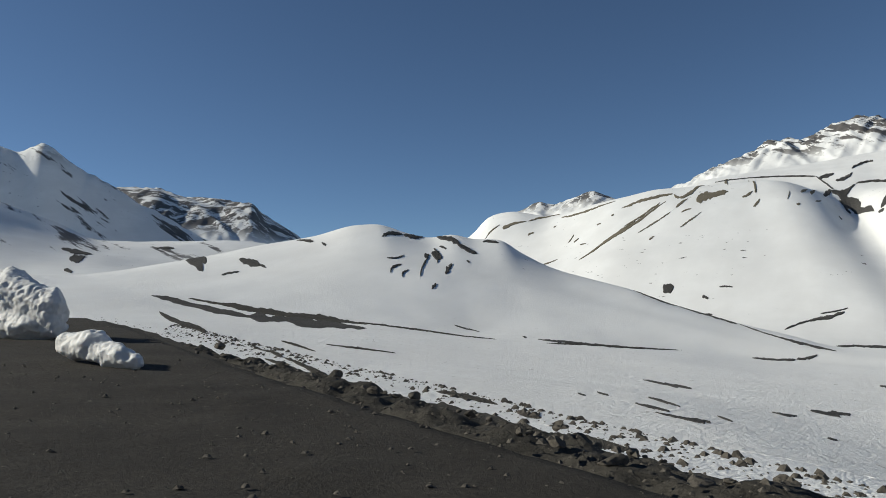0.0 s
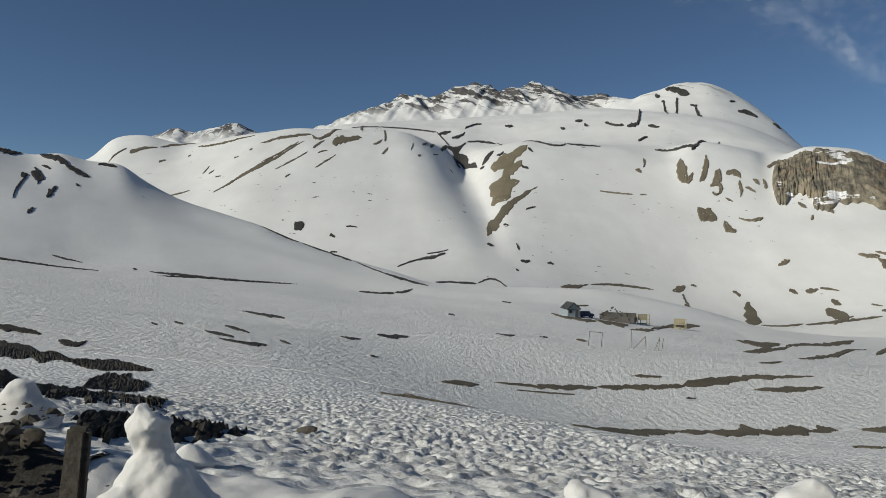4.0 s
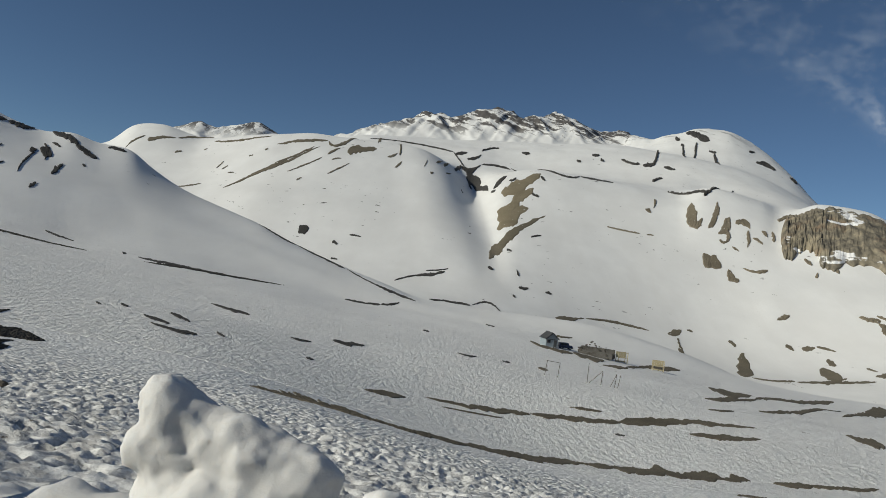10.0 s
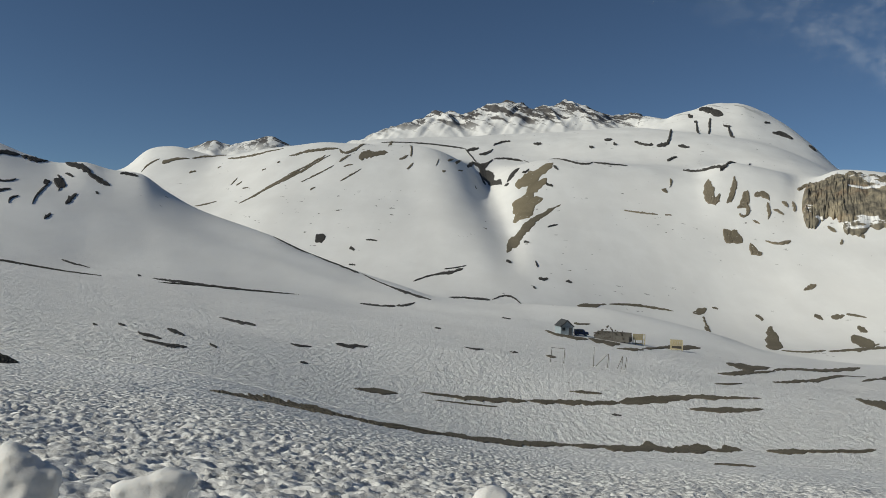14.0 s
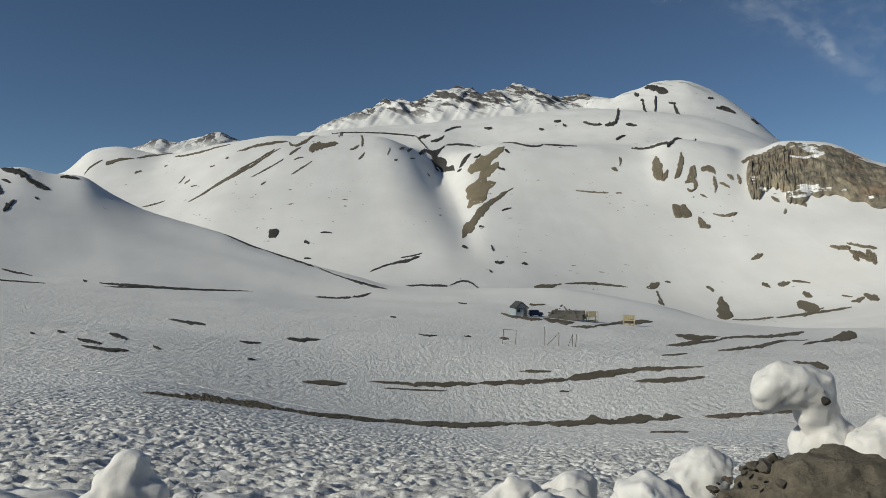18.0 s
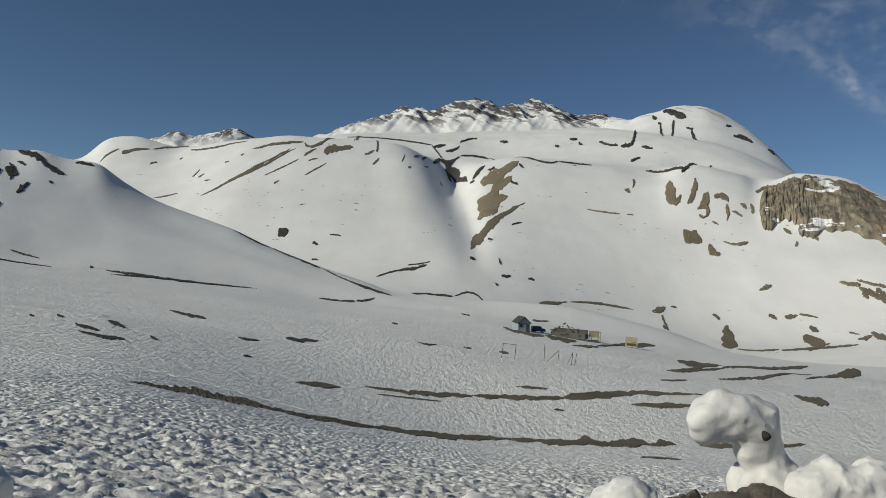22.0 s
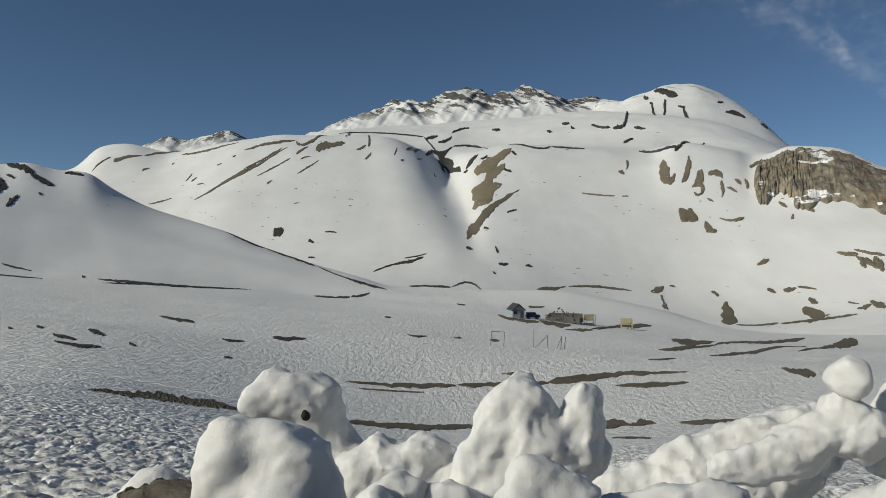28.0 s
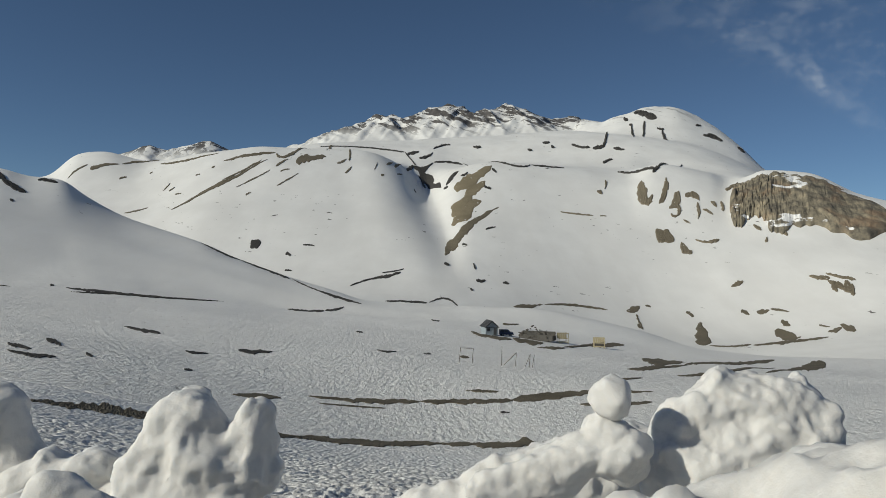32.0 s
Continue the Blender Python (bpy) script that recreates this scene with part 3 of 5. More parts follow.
def rock_mesh(seed, flat=0.7):
    """An angular stone about 1 m across."""
    rnd = random.Random(seed)
    bm = bmesh.new()
    bmesh.ops.create_icosphere(bm, subdivisions=2, radius=0.5)
    planes = [(Vector((rnd.gauss(0, 1), rnd.gauss(0, 1), rnd.gauss(0, 1))).normalized(), rnd.uniform(0.24, 0.42)) for _ in range(9)]
    for v in bm.verts:
        for nrm, dist in planes:
            h = v.co.dot(nrm) - dist
            if h > 0:
                v.co -= nrm * h
        v.co += Vector((rnd.uniform(-1, 1), rnd.uniform(-1, 1), rnd.uniform(-1, 1))) * 0.018
        v.co.z *= flat
    me = bpy.data.meshes.new("rock")
    bm.to_mesh(me)
    bm.free()
    return me


# ---- bare ground and rock on the snow ----
ROCK_DARK = earth_material("dark_rock", (0.05, 0.05, 0.048), (0.13, 0.12, 0.11), 0.9, 0.4, 0.12)
ROCK_BROWN = earth_material("brown_rock", (0.15, 0.13, 0.095), (0.38, 0.325, 0.235), 0.92, 0.5, 0.10, -0.02, 3.0)
SCREE = earth_material("brown_scree", (0.20, 0.17, 0.115), (0.36, 0.31, 0.215), 0.95, 0.2, 0.15, -0.03, 3.0)
TURF = earth_material("bare_slope_earth", (0.13, 0.115, 0.085), (0.27, 0.235, 0.175), 0.95, 0.2, 0.15, -0.05, 3.0)
RUBBLE = earth_material("roadside_rubble", (0.04, 0.037, 0.032), (0.12, 0.11, 0.092), 0.95, 0.06, 1.2)
STONE = earth_material("stone", (0.08, 0.071, 0.059), (0.20, 0.18, 0.152), 0.9, 0.02, 3.0)


KNOLL_ROCK = [
    (-202, 284, -203, 294, -201, 302, 1.15, 2.29, 1.15),
    (-201, 302, -197, 307, -198, 317, 1.14, 2.27, 1.14),
    (-193, 322, -180, 312, -171, 306, 1.92, 3.85, 1.92),
    (-171, 303, -164, 300, -158, 298, 1.60, 3.20, 1.60),
    (-166, 321, -164, 324, -158, 323, 0.76, 1.51, 0.76),
    (-173, 275, -174, 278, -174, 281, 1.13, 2.26, 1.13),
    (-176, 287, -171, 282, -168, 282, 3.00, 6.01, 3.00),
    (-178, 292, -173, 286, -165, 272, 0.47, 0.94, 0.47),
    (-158, 245, -167, 263, -172, 277, 0.39, 0.78, 0.39),
    (-153, 257, -157, 267, -160, 276, 1.34, 2.69, 1.34),
    (-147, 235, -148, 238, -149, 242, 0.62, 1.25, 0.62),
]
KNOLL_ROCK_B = [
    (-170, 242, -174, 250, -174, 257, 0.54, 1.08, 0.54),
    (-163, 240, -166, 245, -167, 251, 0.38, 0.77, 0.38),
    (-184, 261, -181, 264, -181, 270, 0.37, 0.74, 0.37),
]
KNOLL_ROCK_C = [
    (-178, 297, -175, 296, -172, 294, 0.77, 1.55, 0.77),
    (-157, 285, -156, 284, -155, 284, 0.61, 1.22, 0.61),
    (-278, 233, -273, 238, -260, 227, 3.24, 6.47, 3.24),
    (-248, 237, -235, 232, -222, 227, 2.26, 4.53, 2.26),
    (-250, 279, -241, 276, -235, 274, 0.97, 1.94, 0.97),
    (-228, 271, -224, 268, -221, 265, 0.93, 1.85, 0.93),
    (-608, 387, -601, 395, -588, 405, 2.48, 4.97, 2.48),
    (-566, 367, -571, 377, -580, 391, 3.30, 6.59, 3.30),
    (-518, 331, -513, 332, -510, 333, 1.80, 3.59, 1.80),
    (-230, 209, -230, 214, -229, 218, 0.59, 1.17, 0.59),
    (-620, 498, -621, 513, -614, 516, 1.32, 2.64, 1.32),
]
KNOLL_ROCK_D = [
    (-213, 161, -181, 158, -159, 156, 1.36, 2.73, 1.36),
    (-166, 157, -146, 159, -127, 163, 1.66, 3.31, 1.66),
]
HILL_PATCH = [
    (-348, 713, -348, 732, -344, 748, 1.96, 3.26, 1.30),
    (-335, 732, -330, 745, -315, 760, 3.93, 4.59, 1.31),
    (-315, 760, -305, 787, -287, 792, 1.02, 1.36, 1.02),
    (-277, 763, -240, 745, -209, 748, 1.58, 1.89, 0.76),
    (-295, 708, -294, 713, -291, 717, 1.86, 2.48, 1.24),
    (-195, 712, -177, 728, -149, 743, 2.42, 3.63, 2.42),
    (-149, 743, -130, 761, -125, 994, 2.49, 3.12, 1.56),
    (-207, 604, -193, 630, -171, 672, 1.06, 2.64, 2.11),
    (-192, 637, -175, 657, -150, 715, 1.64, 2.73, 2.18),
    (-163, 642, -154, 657, -141, 682, 0.65, 1.35, 1.08),
    (-149, 622, -148, 627, -146, 630, 1.55, 1.55, 0.62),
]
HILL_PATCH_B = [
    (-181, 661, -166, 685, -156, 711, 1.13, 1.70, 1.70),
    (-235, 661, -234, 668, -234, 677, 0.85, 1.14, 0.68),
    (-228, 657, -226, 660, -225, 664, 1.12, 1.40, 0.67),
    (-218, 645, -215, 645, -212, 644, 1.09, 1.09, 0.65),
    (-271, 723, -271, 726, -270, 729, 1.25, 1.25, 0.75),
    (-212, 682, -210, 682, -208, 683, 1.15, 1.15, 0.69),
    (-201, 695, -200, 697, -199, 699, 1.17, 1.75, 0.70),
    (-251, 615, -241, 619, -233, 624, 0.64, 1.06, 0.64),
    (-121, 703, -113, 729, -96.4, 742, 5.35, 8.92, 5.95),
    (-138, 691, -135, 706, -131, 718, 1.74, 2.32, 1.16),
]
HILL_PATCH_C = [
    (-127, 645, -120, 661, -113, 678, 1.08, 1.35, 0.81),
    (-131, 679, -128, 684, -123, 687, 1.12, 1.12, 0.67),
    (-99.2, 763, -125, 982, -124, 1000, 4.00, 4.00, 1.60),
    (-82.5, 717, -77.6, 723, -74.4, 736, 1.76, 2.34, 1.17),
    (-99.7, 999, -74.6, 766, -73.4, 749, 1.86, 2.49, 1.24),
    (-70.7, 687, -67.9, 697, -66.4, 709, 1.13, 2.25, 1.13),
    (-33.5, 740, -30.7, 754, -28.2, 780, 1.82, 2.43, 1.22),
    (-25.9, 755, -23.5, 788, -22.4, 873, 1.90, 3.17, 1.27),
    (-21.5, 719, -18.9, 727, -16.4, 740, 0.70, 1.17, 0.70),
    (-36, 693, -34.4, 693, -32.9, 696, 1.67, 2.23, 1.67),
    (-43.3, 703, -42.5, 715, -42.5, 732, 0.69, 0.86, 0.69),
]
GULLY_ROCK = [
    (-142, 1006, -78.5, 1013, -21.4, 989, 1.23, 1.23, 1.64),
    (-21.4, 989, -12.5, 934, -4.5, 884, 1.51, 1.51, 1.51),
    (-7.2, 878, 4.7, 871, 17.1, 915, 5.60, 7.00, 2.80),
    (17.1, 915, 39.3, 926, 55.3, 908, 2.24, 2.98, 3.73),
    (-5.7, 869, 9.4, 839, 25.1, 726, 5.39, 14.83, 5.39),
    (-0.6, 840, 4.1, 816, 7.9, 786, 1.96, 3.27, 1.96),
    (-14.1, 814, -11, 858, -7.2, 878, 4.14, 4.83, 3.45),
    (28.5, 725, 34.3, 740, 43.2, 764, 2.38, 5.35, 2.97),
    (26.1, 721, 28.8, 716, 30.5, 717, 1.15, 2.30, 1.15),
    (44.1, 736, 48.8, 736, 51.8, 747, 1.78, 2.37, 1.18),
    (-19.3, 967, -10.2, 978, -1.7, 989, 4.73, 5.52, 2.37),
]
GULLY_ROCK_B = [
    (-1.4, 942, 10, 953, 17.9, 981, 3.07, 3.84, 1.54),
    (56, 920, 95.9, 778, 124, 781, 0.76, 1.14, 0.76),
    (124, 778, 138, 773, 161, 777, 0.76, 1.51, 0.76),
    (77.6, 749, 79.6, 739, 81.2, 732, 2.39, 3.58, 1.79),
    (-3.8, 719, -2.6, 713, -1.4, 712, 1.14, 1.14, 0.69),
    (36.9, 550, 38.7, 550, 40.7, 547, 1.32, 1.32, 0.53),
    (58, 584, 62.2, 589, 67.3, 593, 0.71, 0.94, 0.57),
    (64.8, 690, 68.8, 686, 71.4, 684, 2.21, 2.76, 1.10),
    (22.1, 511, 24, 509, 25.9, 506, 2.03, 2.84, 1.62),
    (43, 513, 43.7, 505, 44.1, 501, 0.81, 1.21, 0.81),
]
GULLY_TONGUE = [
    (78, 646, 54.7, 612, 35.5, 572, 0.98, 5.89, 9.81),
    (47.3, 598, 35.2, 567, 25.4, 544, 5.43, 10.87, 8.15),
    (31.6, 568, 27.3, 548, 23.1, 528, 7.00, 7.44, 2.63),
]
SLOPE_ROCK = [
    (227, 713, 218, 682, 214, 658, 3.43, 9.73, 5.72),
    (214, 658, 219, 662, 226, 673, 4.46, 6.13, 3.34),
    (251, 710, 242, 683, 226, 657, 2.32, 6.38, 8.12),
    (252, 676, 243, 659, 232, 647, 4.48, 8.41, 3.92),
    (242, 652, 241, 643, 236, 634, 4.38, 3.28, 2.19),
    (254, 665, 263, 668, 265, 656, 4.59, 8.60, 3.44),
    (262, 655, 258, 640, 252, 627, 2.20, 3.85, 1.10),
    (275, 656, 277, 652, 277, 647, 2.83, 3.39, 1.70),
    (285, 658, 284, 650, 280, 640, 1.70, 3.39, 2.26),
    (262, 642, 266, 639, 268, 633, 1.10, 2.21, 1.10),
    (231, 638, 233, 634, 237, 636, 1.61, 2.15, 1.08),
]
SLOPE_ROCK_B = [
    (239, 628, 241, 624, 243, 621, 0.64, 1.60, 0.64),
    (304, 692, 313, 697, 324, 708, 2.44, 4.89, 1.83),
    (210, 617, 214, 604, 218, 591, 3.06, 14.28, 4.08),
    (224, 592, 223, 578, 226, 571, 1.97, 8.86, 4.92),
    (236, 594, 244, 587, 256, 590, 1.01, 2.02, 3.03),
    (177, 695, 179, 691, 181, 686, 2.28, 5.71, 1.14),
    (193, 725, 190, 710, 186, 700, 2.36, 1.77, 0.71),
    (167, 640, 169, 640, 173, 640, 0.63, 0.84, 0.63),
    (131, 643, 146, 641, 161, 640, 0.63, 1.05, 0.63),
    (292, 606, 293, 600, 294, 595, 1.06, 2.66, 1.06),
    (293, 583, 290, 578, 288, 576, 1.03, 2.06, 1.03),
]
SLOPE_ROCK_C = [
    (302, 597, 302, 593, 303, 591, 1.06, 2.12, 1.06),
    (308, 587, 309, 584, 309, 580, 1.05, 2.62, 1.05),
    (291, 515, 296, 510, 302, 506, 1.40, 2.81, 3.74),
    (303, 514, 309, 504, 315, 496, 0.94, 1.88, 1.88),
    (299, 504, 301, 494, 302, 485, 1.84, 5.05, 2.30),
    (308, 498, 305, 487, 301, 476, 3.65, 6.84, 2.74),
    (298, 497, 297, 491, 295, 486, 2.73, 3.19, 1.37),
    (235, 519, 242, 522, 246, 523, 1.37, 3.66, 1.83),
]
UPPER_ROCK = [
    (409, 1358, 417, 1319, 427, 1272, 6.76, 14.64, 6.76),
    (384, 1337, 381, 1311, 379, 1292, 3.33, 5.55, 3.33),
    (398, 1252, 385, 1215, 339, 1072, 3.10, 4.13, 3.10),
    (370, 1251, 366, 1220, 320, 1056, 3.10, 3.10, 2.06),
    (406, 1209, 409, 1201, 415, 1200, 2.06, 3.08, 2.06),
    (406, 1185, 399, 1150, 363, 1030, 2.95, 4.92, 1.97),
    (478, 1188, 497, 1195, 512, 1185, 3.14, 8.37, 3.14),
    (534, 1180, 537, 1172, 541, 1167, 3.11, 6.23, 2.08),
    (485, 1239, 492, 1244, 499, 1249, 1.30, 2.17, 1.30),
    (213, 992, 223, 972, 233, 965, 2.42, 2.42, 1.61),
]
UPPER_ROCK_B = [
    (235, 958, 247, 964, 253, 967, 3.21, 4.82, 2.41),
    (251, 968, 269, 1022, 326, 1228, 4.27, 3.42, 1.71),
    (261, 951, 266, 941, 273, 937, 1.58, 2.37, 1.58),
    (228, 874, 237, 887, 246, 893, 2.96, 2.59, 0.89),
    (220, 777, 235, 755, 248, 733, 0.95, 1.59, 1.27),
    (246, 735, 260, 751, 325, 860, 1.91, 1.60, 0.77),
    (176, 1017, 179, 1011, 186, 1013, 2.49, 3.32, 1.66),
    (184, 990, 185, 986, 187, 982, 2.43, 2.43, 1.62),
    (149, 979, 151, 972, 154, 971, 1.59, 2.38, 1.59),
    (75.9, 1028, 81.7, 1018, 87.5, 1020, 1.65, 2.89, 1.65),
    (18.3, 1009, 31.4, 1052, 44.2, 1059, 1.28, 1.28, 1.02),
]
FOOT_ROCK = [
    (-117, 513, -116, 520, -112, 524, 4.26, 8.94, 3.83),
    (-90.4, 507, -88.3, 504, -86.1, 501, 3.68, 3.27, 1.64),
    (-81.4, 521, -77.2, 521, -72.1, 520, 0.84, 1.26, 0.84),
    (-84.7, 473, -82.6, 474, -80.1, 473, 0.77, 1.15, 0.77),
    (-38.3, 443, -32.2, 454, -25.5, 462, 0.73, 1.45, 0.73),
    (-27.3, 461, -18.4, 467, -7.6, 478, 1.12, 2.24, 1.49),
    (-20.6, 474, -13.2, 478, -5.8, 484, 0.57, 0.76, 0.46),
    (42.9, 481, 46, 481, 50.1, 484, 1.15, 2.31, 1.15),
    (61.9, 486, 64.2, 486, 66.7, 487, 1.17, 1.95, 0.78),
    (37.8, 461, 38.7, 460, 39.7, 458, 0.73, 1.10, 0.73),
]
FOOT_PATCH = [
    (63.6, 440, 74, 451, 86.9, 463, 1.82, 2.91, 1.09),
    (86.9, 463, 110, 476, 134, 480, 1.17, 1.95, 1.17),
    (147, 484, 154, 489, 160, 496, 2.45, 5.30, 1.63),
    (153, 481, 152, 473, 151, 462, 1.58, 1.58, 1.58),
    (148, 462, 149, 458, 149, 452, 1.54, 3.46, 1.15),
    (164, 497, 166, 497, 168, 496, 0.83, 1.25, 0.83),
    (191, 491, 192, 488, 194, 484, 1.67, 2.92, 2.09),
    (194, 475, 188, 457, 172, 412, 4.72, 7.48, 10.24),
    (228, 487, 230, 484, 231, 479, 2.13, 3.41, 1.28),
    (237, 483, 242, 481, 246, 482, 2.57, 3.85, 1.28),
]
FOOT_PATCH_B = [
    (247, 483, 251, 480, 256, 474, 1.29, 1.72, 0.86),
    (245, 465, 245, 459, 246, 454, 2.48, 3.31, 1.24),
    (234, 452, 234, 437, 233, 422, 2.37, 9.46, 3.94),
    (215, 407, 228, 421, 240, 429, 2.29, 3.05, 1.14),
    (260, 446, 261, 442, 263, 439, 1.22, 1.22, 0.49),
    (256, 430, 262, 431, 268, 434, 1.60, 3.21, 1.60),
    (270, 440, 269, 429, 270, 423, 1.61, 4.83, 3.22),
    (176, 414, 188, 411, 203, 417, 0.54, 1.08, 1.08),
    (202, 414, 223, 416, 250, 417, 1.13, 1.88, 1.13),
]
PLAIN_STRIP_C = [
    (68.6, 127, 99.2, 172, 129, 212, 0.64, 1.76, 2.24),
    (46.4, 86.2, 47, 82.7, 47.7, 80.3, 0.31, 1.01, 1.09),
]
HUT_EARTH = [
    (20, 191, 23.2, 177, 29.5, 177, 0.57, 0.86, 0.71),
    (30.2, 182, 33.5, 175, 37.3, 177, 0.85, 1.14, 0.71),
    (32.4, 157, 37, 161, 40.1, 164, 0.26, 0.66, 0.53),
    (40.6, 169, 55.4, 198, 67.7, 211, 0.66, 1.31, 0.82),
    (33.1, 230, 34.9, 230, 38.8, 232, 0.56, 0.56, 0.22),
    (13, 117, 13.9, 116, 14.6, 115, 0.11, 0.47, 0.11),
]
GULLY_EARTH = [
    (35.5, 700, 54.2, 712, 79.7, 764, 8.02, 18.34, 6.88),
    (45.8, 651, 54.2, 680, 68.1, 709, 6.56, 16.40, 4.37),
    (33, 598, 39.2, 624, 62, 657, 6.00, 18.99, 7.00),
    (35.5, 619, 39.3, 645, 48.8, 664, 9.29, 15.49, 7.23),
]
FOOT_LINE = [
    (-89.3, 309, -76.4, 298, -68.4, 295, 0.37, 0.62, 0.37),
    (-68.4, 295, -57.5, 288, -43.7, 275, 0.35, 0.59, 0.47),
    (-44, 277, -31.8, 261, -21.8, 255, 0.42, 0.42, 0.63),
    (-31.1, 260, -22.6, 253, -14, 246, 0.61, 0.81, 0.61),
    (-35.8, 226, -29.5, 226, -24.5, 229, 0.55, 0.55, 0.55),
    (-24.5, 229, -21.3, 233, -19.1, 238, 0.56, 0.75, 0.37),
    (-14.1, 395, -2.3, 401, 10.6, 404, 0.96, 1.76, 1.28),
    (10.6, 407, 27, 410, 30.1, 256, 0.98, 0.66, 0.39),
    (-89.8, 195, -76.1, 195, -63.5, 209, 0.34, 0.67, 0.34),
    (-121, 203, -116, 202, -111, 201, 0.38, 0.56, 0.23),
    (-95.4, 198, -95.1, 198, -93.8, 197, 0.53, 0.71, 0.35),
]
LONG_STRIP = [
    (-11.8, 34.2, -9.2, 36.1, -6.6, 39.8, 0.13, 0.28, 0.28),
    (-7.3, 38.9, -4.2, 38.8, -0.5, 43.5, 0.23, 0.36, 0.36),
    (-0.8, 43.5, 3, 46.9, 8.7, 52.2, 0.39, 0.43, 0.39),
    (8.3, 52.2, 15.2, 53.5, 22.2, 55.7, 0.45, 0.50, 0.36),
    (23.8, 55.6, 25.6, 55.7, 27.4, 56.3, 0.20, 0.40, 0.25),
    (27.2, 56.4, 30.1, 56.7, 33.6, 58, 0.26, 0.31, 0.21),
    (15.3, 41.8, 16.7, 42.5, 17.7, 41.4, 0.04, 0.11, 0.04),
]
PLAIN_STRIP = [
    (-8.9, 59.7, -7.1, 61.6, -5.3, 63.1, 0.31, 0.46, 0.15),
    (-4.1, 66.7, 1.2, 68.9, 6.9, 71.6, 0.11, 0.45, 0.45),
    (6.6, 71.6, 12.2, 72.7, 16.5, 73.9, 0.48, 0.54, 0.54),
    (-2.3, 63.7, 0.4, 65, 3.7, 66.1, 0.06, 0.13, 0.08),
    (11.7, 78, 13.6, 78.1, 15.5, 78.1, 0.13, 0.38, 0.13),
    (16.4, 74.7, 20.8, 76.9, 24.5, 79.1, 0.77, 1.16, 0.58),
    (21.7, 77.9, 27.3, 79.9, 33.7, 81.1, 0.54, 0.61, 0.20),
    (23.1, 73, 27.2, 73.7, 31.6, 75.3, 0.32, 0.70, 0.38),
    (55.5, 156, 58.7, 153, 64.8, 153, 0.52, 1.44, 0.39),
    (41.4, 119, 49.3, 127, 60.6, 142, 0.33, 0.66, 0.33),
]
PLAIN_STRIP_B = [
    (60.1, 143, 80, 170, 112, 208, 0.45, 0.90, 0.60),
    (48.1, 114, 61.2, 127, 94.6, 173, 0.23, 0.68, 0.45),
    (31.6, 91.1, 33.9, 92.5, 36.8, 95.3, 0.09, 0.24, 0.09),
]
PLAIN_SMALL = [
    (-30.8, 65.8, -29.2, 64.2, -27.2, 63.3, 0.17, 0.35, 0.17),
    (-28, 60.7, -25.1, 59.3, -23.6, 60.2, 0.11, 0.32, 0.26),
    (-31, 72.7, -29.5, 71.3, -27.2, 68.4, 0.32, 0.50, 0.19),
    (-23.9, 66.1, -23.1, 65.1, -22.6, 64.7, 0.23, 0.34, 0.17),
    (-42.9, 120, -37.4, 115, -33.4, 111, 0.20, 0.59, 0.29),
    (-21, 84.7, -19.8, 84.1, -18.6, 86, 0.14, 0.28, 0.14),
    (-17.7, 95.6, -15.6, 95.5, -13.5, 98, 0.31, 0.63, 0.31),
    (-15.7, 68.3, -15.3, 68.3, -15, 68.8, 0.11, 0.23, 0.11),
    (-35.9, 72, -35.3, 71.5, -34.9, 71.6, 0.20, 0.26, 0.13),
    (-0.4, 114, 1.3, 111, 2.8, 114, 0.11, 0.27, 0.18),
]
PLAIN_SMALL_B = [
    (7.1, 117, 7.8, 116, 8.5, 117, 0.11, 0.28, 0.11),
    (-7.7, 158, -6.9, 158, -6.1, 157, 0.15, 0.38, 0.15),
    (14.4, 67.6, 14.8, 67.5, 15.3, 67.3, 0.07, 0.17, 0.07),
    (-37.3, 69.6, -36.8, 69.1, -36.2, 68.6, 0.13, 0.26, 0.13),
    (9.7, 225, 11.1, 222, 12.5, 222, 0.21, 0.36, 0.21),
]
DEBRIS = [
    (-184, 141, -153, 121, -128, 107, 0.60, 1.20, 0.60),
    (-105, 95.5, -91.6, 84.5, -79, 73.9, 0.28, 0.56, 0.56),
    (-77.9, 72.7, -63.5, 60.8, -54.1, 53.3, 0.39, 0.58, 0.39),
    (-66.1, 57.3, -49, 47.8, -38.2, 44, 0.39, 0.98, 0.98),
    (-42.2, 46.3, -35.3, 43.7, -27.7, 38.9, 0.56, 0.97, 0.16),
    (-46, 56.2, -42.6, 55.4, -38.4, 52.8, 0.15, 0.46, 0.21),
    (-38.7, 39.4, -35, 37, -30.8, 33.5, 0.21, 0.50, 0.50),
    (-30.5, 32.7, -26.1, 28.2, -19.5, 18.4, 0.31, 0.52, 0.36),
    (-23, 23.4, -17.8, 17.7, -15.4, 18.1, 0.22, 0.34, 0.09),
    (-12.2, 7.2, -11.6, 7.4, -10.8, 8.2, 0.06, 0.14, 0.05),
    (-11.6, 6, -11.3, 6.1, -11, 6.5, 0.02, 0.04, 0.01),
    (-113, 112, -107, 109, -96.6, 103, 0.23, 0.47, 0.23),
    (-105, 116, -97.3, 117, -89.6, 119, 0.14, 0.35, 0.14),
]
